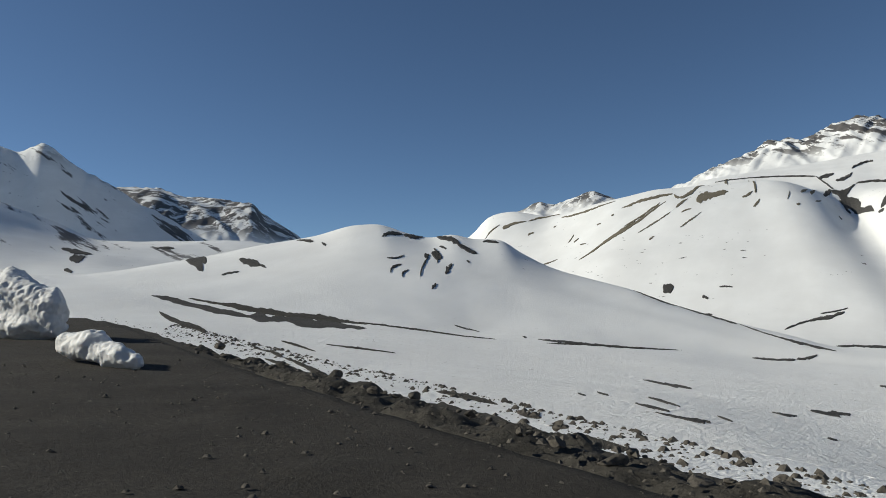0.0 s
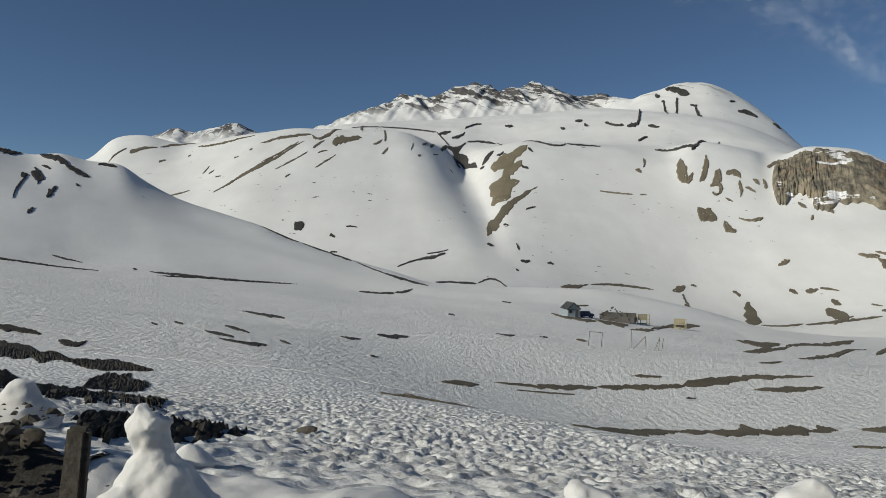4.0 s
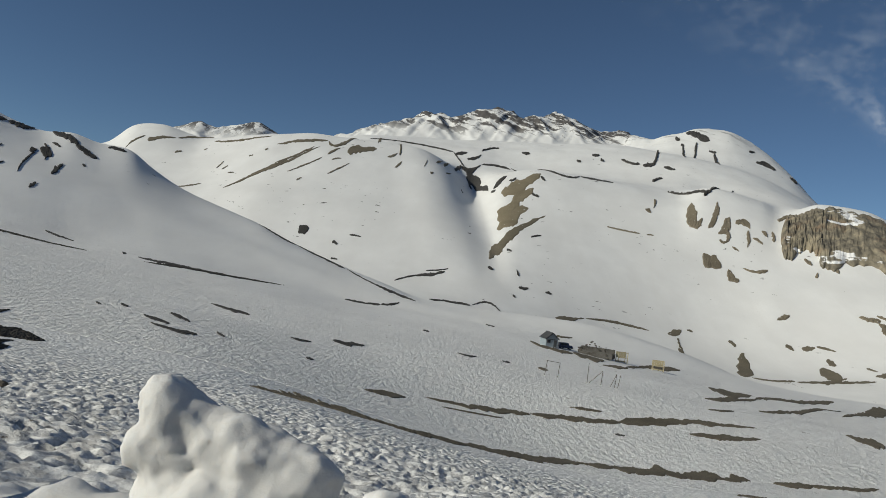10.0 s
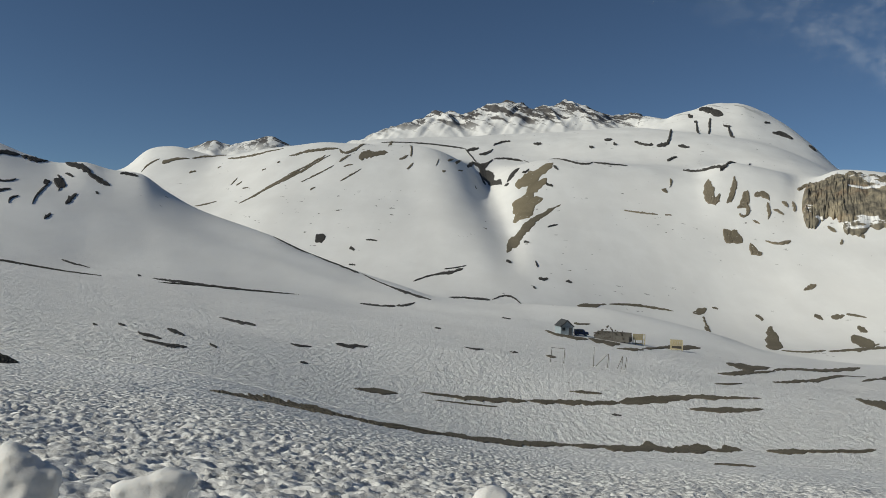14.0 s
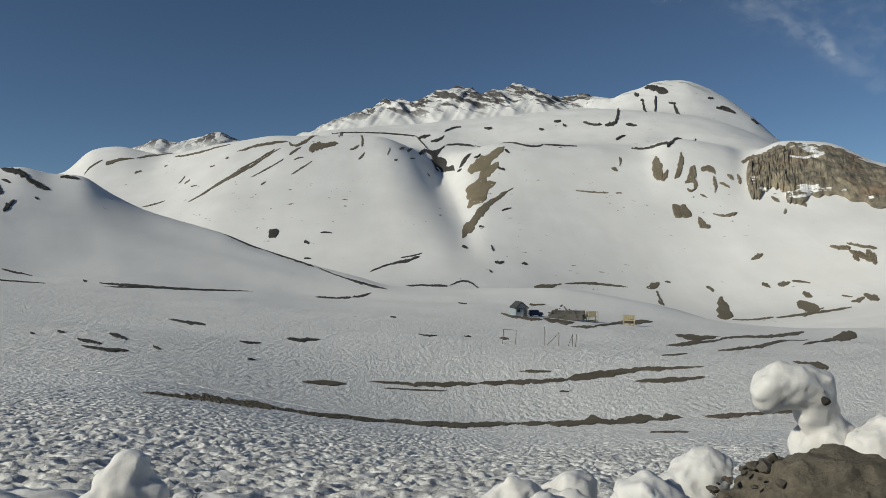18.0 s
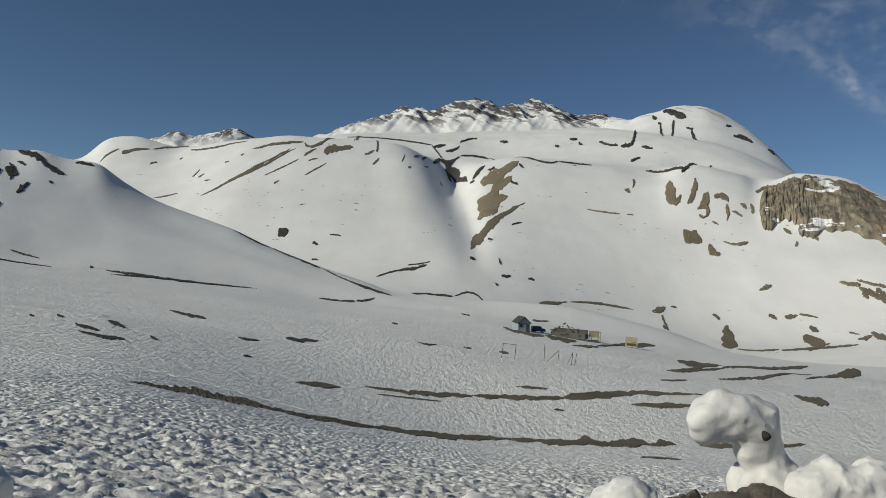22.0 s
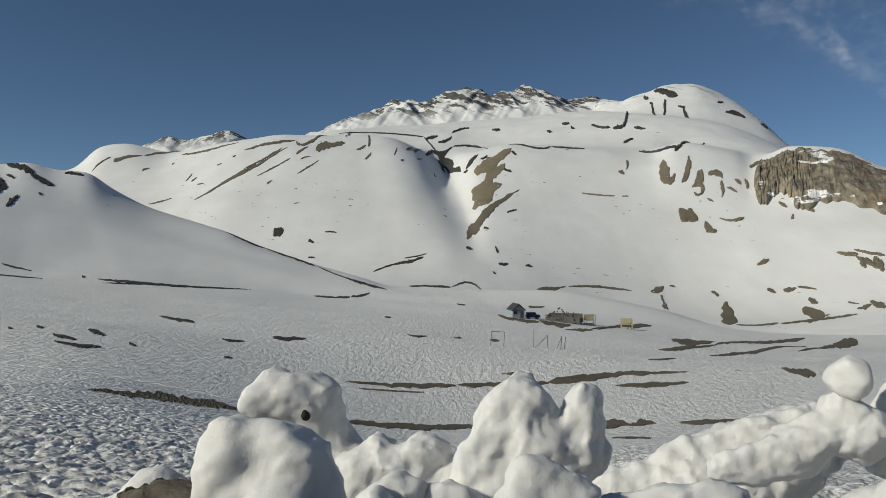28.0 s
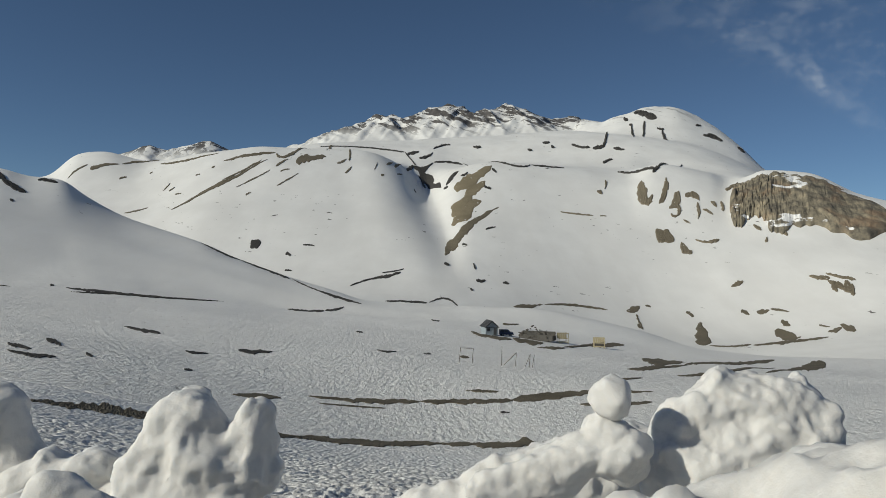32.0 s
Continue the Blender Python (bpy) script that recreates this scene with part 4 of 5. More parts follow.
DEBRIS_B = [
    (-204, 167, -178, 168, -156, 171, 0.57, 1.89, 2.27),
    (-161, 172, -146, 173, -134, 175, 1.75, 1.75, 0.35),
    (-140, 176, -119, 179, -95.5, 181, 0.33, 0.50, 0.20),
    (-83.2, 184, -69.3, 198, -54.1, 221, 0.20, 0.49, 0.20),
    (-75.7, 66.7, -69.3, 62.6, -62.8, 58, 0.21, 0.55, 0.27),
]
DEBRIS_C = [
    (-29.7, 40.2, -26.6, 38.5, -24.1, 38.3, 0.36, 0.71, 0.21),
    (-23.6, 30.3, -21.3, 28.2, -20.1, 28.1, 0.42, 0.47, 0.08),
    (-35.7, 50, -33.9, 48.7, -34.4, 51.6, 0.36, 0.45, 0.09),
]


for rows, nm, mat, lab, grp, rel in (
    (KNOLL_ROCK + KNOLL_ROCK_B, "rock_outcrop", ROCK_DARK, "dark rock showing through the snow of the knoll", "rocks on the knoll", 0.25),
    (KNOLL_ROCK_C + KNOLL_ROCK_D, "bare_patch", ROCK_DARK, "dark bare ground patch on the snowy hillside", "patches on the knoll", 0.0),
    (FOOT_LINE, "stream_bank", ROCK_DARK, "thin dark line of bare bank between snow slopes", "stream banks", 0.0),
    (HILL_PATCH + HILL_PATCH_B + HILL_PATCH_C, "bare_patch", TURF, "brown bare earth patch on the snow slope", "patches on the slope", 0.0),
    (GULLY_ROCK + GULLY_ROCK_B, "rock_outcrop", ROCK_DARK, "dark grey rock beside the snow gully", "rocks of the gully", 0.5),
    (GULLY_EARTH, "scree_patch", SCREE, "light brown scree running down the gully", "scree in the gully", 0.0),
    (GULLY_TONGUE, "scree_patch", TURF, "brown tongue of bare earth below the gully", "scree in the gully", 0.0),
    (SLOPE_ROCK + SLOPE_ROCK_B + SLOPE_ROCK_C, "rock_outcrop", ROCK_BROWN, "brown rock outcrop on the steep snow slope", "rocks on the slope", 0.7),
    (UPPER_ROCK + UPPER_ROCK_B, "rock_outcrop", ROCK_DARK, "dark rock band on the high snowy peak", "rocks on the peaks", 1.5),
    (FOOT_ROCK, "rock_outcrop", ROCK_DARK, "dark rock standing out of the foot of the slope", "rocks at the foot of the slope", 0.2),
    (FOOT_PATCH + FOOT_PATCH_B, "bare_patch", TURF, "dark bare earth at the foot of the snow slope", "patches at the foot of the slope", 0.0),
    (PLAIN_STRIP + PLAIN_STRIP_B + PLAIN_STRIP_C, "bare_strip", EARTH, "long strip of bare brown ground in the valley snow", "strips on the valley floor", 0.0),
    (LONG_STRIP, "bare_strip", EARTH, "long curved strip of stony ground in the snow", "strips on the valley floor", 0.0),
    (HUT_EARTH, "bare_patch", EARTH, "trodden bare earth around the huts", "patches by the huts", 0.03),
    (PLAIN_SMALL + PLAIN_SMALL_B, "bare_patch", ROCK_DARK, "small dark patch of stones in the snow", "small patches in the valley", 0.02),
    (DEBRIS + DEBRIS_B + DEBRIS_C, "rubble_patch", RUBBLE, "dark stony rubble lying on the roadside snow", "rubble beside the road", 0.035),
):
    for r in rows:
        strip(nm, r, mat, lab, "bare ground" if "rock" not in nm else "rock", grp, relief=rel, eye=(-10.0, 0.5) if nm == "rubble_patch" else EYE)


def cliff_material():
    """Brown and grey rock with snow lying on its ledges."""
    m, nt, b = node_material("cliff_rock", 0.92, 0.15)
    p = coords(nt)
    ribs = noise_node(nt, coords(nt, 1.0, (1, 1, 0.45)), 0.10, 9, 0.68)
    tone = ramp(nt, ribs, [(0.34, (0.095, 0.088, 0.075)), (0.5, (0.20, 0.178, 0.135)), (0.66, (0.33, 0.285, 0.205))])
    rust = step_node(nt, noise_node(nt, p, 0.03, 4), 0.5, 0.65)
    tone = mix(nt, math_node(nt, "MULTIPLY", rust, 0.5), tone, (0.25, 0.16, 0.10))
    ledge = noise_node(nt, coords(nt, 1.0, (0.6, 0.6, 1.6)), 0.024, 7, 0.58)
    nt.links.new(mix(nt, step_node(nt, ledge, 0.575, 0.59), tone, (0.78, 0.78, 0.77)), b.inputs["Base Color"])
    bump(nt, b, ribs, 0.8, 1.2)
    return m


CLIFF_ROCK = cliff_material()


def cliff(x0, y0, x1, y1, x2, y2, high, low):
    """A brown rock face with upright ribs and ledges along a bent line; high and low: how far it reaches above and below the line."""
    n, m = 190, 54
    t, c = np.meshgrid(np.linspace(0, 1, n + 1), np.linspace(-1, 1, m + 1), indexing="ij")
    k0, k1, k2 = (1 - t) * (1 - 2 * t), 4 * t * (1 - t), t * (2 * t - 1)
    qx, qy = x0 * k0 + x1 * k1 + x2 * k2, y0 * k0 + y1 * k1 + y2 * k2
    k = rise(x1, y1)
    d = np.hypot(qx - EYE[0], qy)
    ux, uy = (qx - EYE[0]) / d, qy / d
    env = np.clip(np.minimum(t, 1 - t) * 9, 0.02, 1) ** 0.6
    top = high * env * (1 + 0.22 * wave(t * 9, 0 * t, 1.0, 3.0, 3))
    foot = low * env * (1 + 0.45 * wave(t * 7, 0 * t, 1.0, 8.0, 3))
    half = np.where(c > 0, top, foot) / k
    x, y = qx + ux * c * half, qy + uy * c * half
    ribs = np.abs(wave(t * 15 + 0.5 * c, c * 1.4, 1.0, 1.0, 5)) * 3.2
    ledges = np.abs(wave(c * 2.2 + t * 2, t * 5, 1.0, 5.0, 3)) * 5
    out = (4 + ribs + ledges) * (1 - np.abs(c) ** 4) * env
    z = surf_all(x, y) + 0.6 + out * 0.45
    rim = (np.abs(c) > 0.99) | (t < 0.001) | (t > 0.999)
    z = np.where(rim, z - 6, z)
    ob = sheet("rock_cliff", x - ux * out, y - uy * out, z, CLIFF_ROCK)
    ob.data.polygons.foreach_set("use_smooth", np.zeros(len(ob.data.polygons), bool))
    return tagged(ob, "brown ribbed rock cliff under a cap of snow", "cliff", "cliffs")


cliff(316, 635, 348, 627, 404, 584, 32, 22)
cliff(290, 649, 310, 650, 328, 644, 25, 18)

# ---- road ----
xs = np.concatenate([np.arange(-60, -24, 0.5), np.arange(-24, 14, 0.12), np.arange(14, 42, 0.5)])
cs = np.linspace(0, 1, 70)
gx = np.repeat(xs[:, None], 70, 1)
gy = -6.5 + cs[None] * (edge_y(xs)[:, None] + 6.5 + 0.25)
gz = road_z(gx) + 0.05 + wave(gx, gy, 0.8, 3.0, 5) * 0.05 + wave(gx, gy * 2.2, 5.0, 8.0, 2) * 0.03
gz = gz - np.where(cs[None] > 0.97, 0.2, 0.0)
tagged(sheet("road", gx, gy, gz, GRAVEL), "grey-brown gravel mountain road with loose stones", "road", kind="structure")

# ---- ridge of rubble and the snow bank along the edge ----


def bank_h(x):
    """Height of the bank over the road."""
    return np.interp(x, [-45, -20, -14.5, -12, -11, -10, -8, -6, -5, -3.4, -2, -1, 0, 1, 2, 3, 4, 5, 6, 6.4, 6.8, 7.1, 7.5, 8, 8.5, 12, 20],
                     [0.32, 0.3, 0.22, 0.14, 0.14, 0.12, 0.12, 0.26, 0.26, 0.24, 0.28, 0.32, 0.35, 0.4, 0.28, 0.34, 0.45, 0.62, 0.5, 0.4, 0.38, 0.45, 0.6, 0.8, 1.0, 1.05, 0.8])


def ridge(name, x0, x1, step, rough, mat, width, low, out=0.75):
    xs = np.arange(x0, x1, step)
    cs = np.linspace(-1, 1, 50)
    gx = np.repeat(xs[:, None], len(cs), 1)
    wide = width * np.interp(xs, [-60, -18, -12.5, 6, 7.5, 22], [1.5, 1.5, 1, 1, 1.5, 1.5])[:, None]
    gy = edge_y(xs)[:, None] + out + (wide - width) + cs[None] * wide
    ground_z = np.minimum(base_z(gx, gy), road_z(gx) + 0.1)
    shape = np.clip(1 - np.abs(cs[None]) ** 2.2, 0, 1)
    lumps = wave(gx, gy, 0.6, 11.0, 4)
    h = bank_h(gx) * shape * (1 + low * lumps) + rough * lumps * shape + rough * 0.5 * np.abs(wave(gx, gy, 0.25, 12.0, 3)) * shape
    return sheet(name, gx, gy, ground_z + h - 0.06 - 0.25 * (1 - shape), mat)


tagged(ridge("snow_bank", -11.2, 22, 0.05, 0.10, SNOW_BLOCK, 1.05, 0.35), "ploughed bank of lumpy old snow along the road edge", "snow bank", kind="structure")
tagged(ridge("rubble_ridge", -52, -10.6, 0.07, 0.12, RUBBLE, 1.0, 0.6, 0.6), "low ridge of dark earth and stones along the road edge", "rubble", kind="structure")

# ---- blocks of snow on the bank ----
BLOCK = ("white lump of old snow standing on the roadside bank", "snow block", "snow blocks on the bank")


def snow_lump(x, y, top, balls, seed, rough=0.06, label="", voxel=0.016, cuts=13, bite=(0.72, 1.0), knobs=2):
    """balls are given with heights measured down from the top."""
    return lump("snow_block", x, y, top, balls, SNOW_BLOCK, label or BLOCK[0], BLOCK[1], BLOCK[2], rough, voxel, seed, cuts, bite, knobs)


def snow_cone(x, y, top, balls, seed, rough, label, voxel, cuts, bite, knobs):
    return lump("snow_mound", x, y, top, balls, SNOW_BLOCK, label, "snow mound", "snow cones by the road", rough, voxel, seed, cuts, bite, knobs)


snow_lump(-9.98, 3.45, 1.32, [(-0.03, 0, -0.05, 0.05, 0.05, 0.05), (-0.02, 0, -0.13, 0.1, 0.09, 0.08), (0.03, 0, -0.25, 0.075, 0.08, 0.09), (0.03, 0, -0.38, 0.14, 0.13, 0.12),
                              (0.04, 0, -0.52, 0.24, 0.2, 0.15), (0.05, 0, -0.68, 0.4, 0.34, 0.2)], 1, 0.045, "knee-high lump of snow like a rough figure on the bank", 0.012)
snow_lump(-9.62, 2.95, 1.0, [(0, 0, -0.12, 0.1, 0.1, 0.13), (0.06, 0, -0.3, 0.24, 0.22, 0.2)], 2)
snow_lump(-5.75, 2.75, 0.86, [(0, 0, -0.12, 0.16, 0.14, 0.13), (0.06, 0, -0.32, 0.28, 0.22, 0.22)], 34)
# cones beside the road
snow_cone(-12.69, 6.30, 0.87, [(0.00, 0.00, -0.05, 0.09, 0.06, 0.05), (-0.01, 0.00, -0.13, 0.14, 0.09, 0.08), (-0.01, 0.00, -0.23, 0.22, 0.13, 0.09), (-0.04, 0.00, -0.31, 0.30, 0.18, 0.08)], 3, 0.012, "small steep white snow cone beside the road rubble", 0.020, 13, (0.90, 1.00), 0)
snow_cone(-12.06, 5.99, 0.88, [(0.00, 0.00, -0.05, 0.10, 0.06, 0.05), (-0.01, 0.00, -0.14, 0.15, 0.10, 0.08), (-0.02, 0.00, -0.24, 0.24, 0.14, 0.09), (-0.04, 0.00, -0.33, 0.33, 0.20, 0.08)], 4, 0.012, "small steep white snow cone beside the road rubble", 0.020, 13, (0.90, 1.00), 0)
snow_cone(-15.15, 7.41, 0.92, [(0.00, 0.00, -0.04, 0.07, 0.05, 0.04), (-0.01, 0.00, -0.11, 0.11, 0.07, 0.06), (-0.00, 0.00, -0.19, 0.16, 0.10, 0.07), (-0.03, 0.00, -0.26, 0.23, 0.14, 0.06)], 5, 0.012, "small steep white snow cone beside the road rubble", 0.020, 13, (0.90, 1.00), 0)
snow_cone(-10.38, 5.06, 0.65, [(0.00, 0.00, -0.02, 0.05, 0.03, 0.02), (-0.00, 0.00, -0.05, 0.08, 0.05, 0.03), (-0.00, 0.00, -0.09, 0.12, 0.07, 0.03), (-0.01, 0.00, -0.12, 0.16, 0.10, 0.03)], 6, 0.012, "small steep white snow cone beside the road rubble", 0.020, 13, (0.90, 1.00), 0)
# the tall narrow slab and the big smooth block
snow_lump(-5.07, 2.90, 1.10, [(0.00, 0.00, -0.08, 0.08, 0.08, 0.08), (0.01, 0.00, -0.18, 0.11, 0.11, 0.11), (0.09, 0.00, -0.25, 0.11, 0.11, 0.11), (-0.01, 0.00, -0.33, 0.18, 0.12, 0.12), (-0.12, 0.00, -0.21, 0.07, 0.07, 0.07)], 7, 0.040, "narrow pointed slab of snow on the roadside bank", 0.016, 13, (0.76, 1.00), 0)
snow_lump(-3.77, 3.00, 1.22, [(0.00, 0.00, -0.32, 0.15, 0.15, 0.18), (-0.03, 0.00, -0.11, 0.11, 0.12, 0.11), (0.16, 0.00, -0.22, 0.13, 0.13, 0.12), (0.36, 0.00, -0.29, 0.17, 0.14, 0.14), (0.58, 0.00, -0.37, 0.17, 0.14, 0.14), (0.31, 0.00, -0.50, 0.42, 0.25, 0.17), (0.02, 0.00, -0.46, 0.15, 0.15, 0.15)], 8, 0.030, "large smooth block of old snow on the roadside bank", 0.018, 13, (0.76, 1.00), 0)
snow_lump(-0.93, 2.90, 0.82, [(0.00, 0.00, -0.05, 0.05, 0.05, 0.05), (0.03, 0.00, -0.13, 0.09, 0.09, 0.10), (0.15, 0.00, -0.19, 0.07, 0.07, 0.08), (0.06, 0.00, -0.25, 0.15, 0.11, 0.10)], 9, 0.030, "narrow upright lump of old snow on the roadside bank", 0.016, 13, (0.76, 1.00), 0)
snow_lump(-0.19, 2.95, 0.73, [(0.00, 0.00, -0.07, 0.11, 0.07, 0.07), (-0.10, 0.00, -0.15, 0.18, 0.11, 0.10)], 10, 0.030, "low rounded lump of old snow on the roadside bank", 0.016, 13, (0.76, 1.00), 0)
snow_lump(1.28, 2.60, 0.83, [(0.00, 0.00, -0.07, 0.08, 0.07, 0.07), (-0.04, 0.00, -0.16, 0.12, 0.09, 0.09), (0.07, 0.00, -0.20, 0.09, 0.07, 0.07), (-0.06, 0.00, -0.28, 0.19, 0.11, 0.08)], 11, 0.035, "steep white lump of snow with a stepped side", 0.016, 13, (0.76, 1.00), 0)
snow_lump(0.47, 2.90, 0.56, [(0.00, 0.00, -0.08, 0.09, 0.08, 0.08), (0.14, 0.00, -0.13, 0.12, 0.08, 0.08), (0.27, 0.00, -0.19, 0.14, 0.08, 0.07), (-0.19, 0.00, -0.10, 0.10, 0.06, 0.06), (-0.02, 0.00, -0.24, 0.41, 0.25, 0.12)], 12, 0.035, "pair of rounded white lumps of snow on the bank", 0.016, 13, (0.76, 1.00), 0)
snow_lump(3.01, 3.00, 0.53, [(0.00, 0.00, -0.08, 0.12, 0.08, 0.08), (-0.18, 0.00, -0.21, 0.16, 0.09, 0.09), (0.28, 0.00, -0.17, 0.14, 0.11, 0.10), (0.14, 0.00, -0.29, 0.41, 0.25, 0.13)], 44, 0.060, "jagged block of ploughed snow with a sharp top", 0.016, 13, (0.76, 1.00), 1)
snow_lump(4.06, 3.30, 0.58, [(0.00, -0.00, -0.12, 0.15, 0.13, 0.12), (-0.09, -0.00, -0.25, 0.16, 0.14, 0.13), (-0.30, -0.00, -0.32, 0.18, 0.13, 0.12), (-0.19, -0.00, -0.45, 0.41, 0.25, 0.14)], 45, 0.040, "tall rounded block of snow leaning on the bank", 0.016, 13, (0.76, 1.00), 0)
snow_lump(-2.75, 2.5, 1.0, [(0, 0, -0.16, 0.16, 0.14, 0.15), (0.05, 0, -0.4, 0.3, 0.24, 0.25)], 41)
snow_lump(3.1, 2.72, 0.52, [(0, 0, -0.12, 0.14, 0.14, 0.13), (-0.2, 0, -0.3, 0.24, 0.2, 0.16)], 13)
snow_lump(3.6, 2.75, 0.62, [(0, 0, -0.12, 0.16, 0.16, 0.13), (0.2, 0, -0.26, 0.2, 0.2, 0.16)], 43)
# the group of big blocks
snow_lump(4.85, 1.95, 1.13, [(0.00, -0.00, -0.08, 0.12, 0.08, 0.08), (0.15, 0.00, -0.11, 0.10, 0.09, 0.08), (0.20, 0.00, -0.18, 0.07, 0.07, 0.07), (0.08, -0.00, -0.21, 0.19, 0.12, 0.11), (-0.05, 0.00, -0.16, 0.08, 0.08, 0.08), (0.00, 0.00, -0.08, 0.10, 0.07, 0.07)], 14, 0.050, "grey-white rounded boulder of coarse snow on the bank", 0.014, 13, (0.76, 1.00), 0)
snow_lump(4.53, 3.50, 0.99, [(0.00, 0.00, -0.19, 0.07, 0.07, 0.07), (0.08, 0.00, -0.12, 0.16, 0.12, 0.12), (0.24, 0.00, -0.13, 0.12, 0.13, 0.13), (0.33, 0.05, -0.36, 0.11, 0.11, 0.13), (0.38, 0.05, -0.54, 0.22, 0.19, 0.18)], 15, 0.030, "white snow block with a dark lump for a hollow in its face", 0.016, 13, (0.76, 1.00), 0)
snow_lump(5.32, 3.35, 0.74, [(0.00, 0.00, -0.10, 0.12, 0.10, 0.10), (-0.05, 0.00, -0.22, 0.15, 0.11, 0.11), (-0.20, 0.00, -0.14, 0.12, 0.12, 0.12), (-0.31, 0.00, -0.25, 0.15, 0.14, 0.14), (-0.09, 0.00, -0.38, 0.36, 0.22, 0.17), (0.16, 0.00, -0.22, 0.11, 0.11, 0.12)], 16, 0.050, "low heap of lumpy white snow between taller blocks", 0.014, 13, (0.76, 1.00), 1)
snow_lump(6.05, 3.25, 1.02, [(0.00, 0.00, -0.14, 0.09, 0.09, 0.11), (-0.04, 0.00, -0.32, 0.13, 0.14, 0.16), (-0.23, 0.00, -0.35, 0.19, 0.18, 0.17), (-0.30, 0.00, -0.11, 0.12, 0.11, 0.11), (-0.39, 0.00, -0.25, 0.12, 0.12, 0.15), (-0.47, 0.00, -0.40, 0.12, 0.13, 0.13), (-0.25, 0.00, -0.55, 0.35, 0.21, 0.20)], 17, 0.045, "tall ragged white block of snow with two peaks", 0.014, 13, (0.76, 1.00), 0)
snow_lump(5.66, 2.25, 0.94, [(0.00, 0.00, -0.06, 0.05, 0.05, 0.06), (0.08, 0.00, -0.08, 0.09, 0.06, 0.06), (0.15, 0.00, -0.13, 0.10, 0.07, 0.06), (0.02, 0.00, -0.17, 0.13, 0.11, 0.10)], 18, 0.030, "thin pointed slab of snow leaning on the bank", 0.014, 13, (0.76, 1.00), 0)
snow_lump(6.14, 2.35, 0.83, [(0.00, 0.00, -0.05, 0.12, 0.07, 0.05), (-0.13, 0.00, -0.08, 0.12, 0.07, 0.05), (0.15, 0.00, -0.07, 0.12, 0.07, 0.07)], 36, 0.050, "shaded ragged lump of ploughed snow", 0.016, 13, (0.76, 1.00), 0)
# the slope of pushed-out snow, the ball on it and the high wall of ploughed snow
snow_lump(6.88, 5.90, 0.32, [(0.00, 0.00, -0.72, 0.32, 0.19, 0.18), (0.47, 0.00, -0.57, 0.34, 0.21, 0.20), (0.89, 0.00, -0.44, 0.34, 0.23, 0.22), (1.31, 0.00, -0.31, 0.34, 0.24, 0.23), (1.64, 0.00, -0.22, 0.29, 0.23, 0.22), (0.70, 0.00, -0.83, 0.78, 0.47, 0.29)], 23, 0.070, "slope of pushed-out snow below the bank", 0.030, 13, (0.76, 1.00), 1)
snow_lump(7.94, 4.45, 0.93, [(0.00, 0.00, -0.14, 0.14, 0.14, 0.14), (0.01, 0.00, -0.16, 0.12, 0.13, 0.12)], 19, 0.020, "round white ball of snow standing on the bank", 0.016, 13, (0.76, 1.00), 0)
snow_lump(7.92, 4.50, 0.69, [(0.00, 0.00, -0.12, 0.14, 0.13, 0.12), (0.09, 0.00, -0.26, 0.18, 0.19, 0.19), (-0.14, 0.00, -0.25, 0.18, 0.14, 0.13), (-0.36, 0.00, -0.39, 0.22, 0.14, 0.13), (-0.64, 0.00, -0.48, 0.24, 0.14, 0.12)], 26, 0.035, "lumpy snow under a round ball of snow", 0.016, 13, (0.76, 1.00), 0)
snow_lump(8.37, 4.75, 0.94, [(0.00, 0.00, -0.70, 0.14, 0.14, 0.19), (0.09, 0.00, -0.41, 0.15, 0.16, 0.19), (0.26, 0.00, -0.33, 0.15, 0.15, 0.19), (0.39, 0.00, -0.20, 0.17, 0.18, 0.20), (0.64, 0.00, -0.34, 0.23, 0.24, 0.31), (0.90, 0.00, -0.51, 0.27, 0.28, 0.43), (0.51, 0.00, -0.60, 0.27, 0.28, 0.33), (0.19, 0.00, -0.64, 0.29, 0.28, 0.27)], 21, 0.050, "high wall of ploughed snow with furrowed face", 0.018, 13, (0.80, 1.00), 1)
# dirty snow heaped at the road edge where the road bends away
snow_lump(-33.53, 12.30, 3.85, [(0.00, 0.00, -1.03, 0.54, 0.55, 0.54), (-1.09, 0.00, -0.78, 0.65, 0.67, 0.78), (0.82, 0.00, -1.27, 0.34, 0.35, 0.62), (-1.47, 0.00, -1.32, 0.98, 0.68, 0.65), (-0.02, 0.00, -1.64, 0.94, 0.57, 0.38)], 24, 0.060, "grey wall of dirty ploughed snow at the road edge", 0.040, 13, (0.76, 1.00), 1)
snow_lump(-26.83, 9.30, 2.21, [(0.00, 0.00, -0.26, 0.39, 0.27, 0.26), (-0.58, 0.00, -0.28, 0.38, 0.23, 0.22), (0.64, 0.00, -0.46, 0.36, 0.24, 0.23), (1.10, 0.00, -0.57, 0.21, 0.15, 0.15)], 25, 0.060, "low block of dirty snow at the road edge", 0.030, 13, (0.76, 1.00), 1)
snow_lump(9.5, 2.9, 1.34, [(0, 0, -0.3, 0.4, 0.3, 0.3), (0.35, 0, -0.5, 0.45, 0.3, 0.34), (-0.3, -0.1, -0.6, 0.5, 0.34, 0.36)], 22, 0.08, "high wall of ploughed snow with furrowed face")
rnd = random.Random(71)
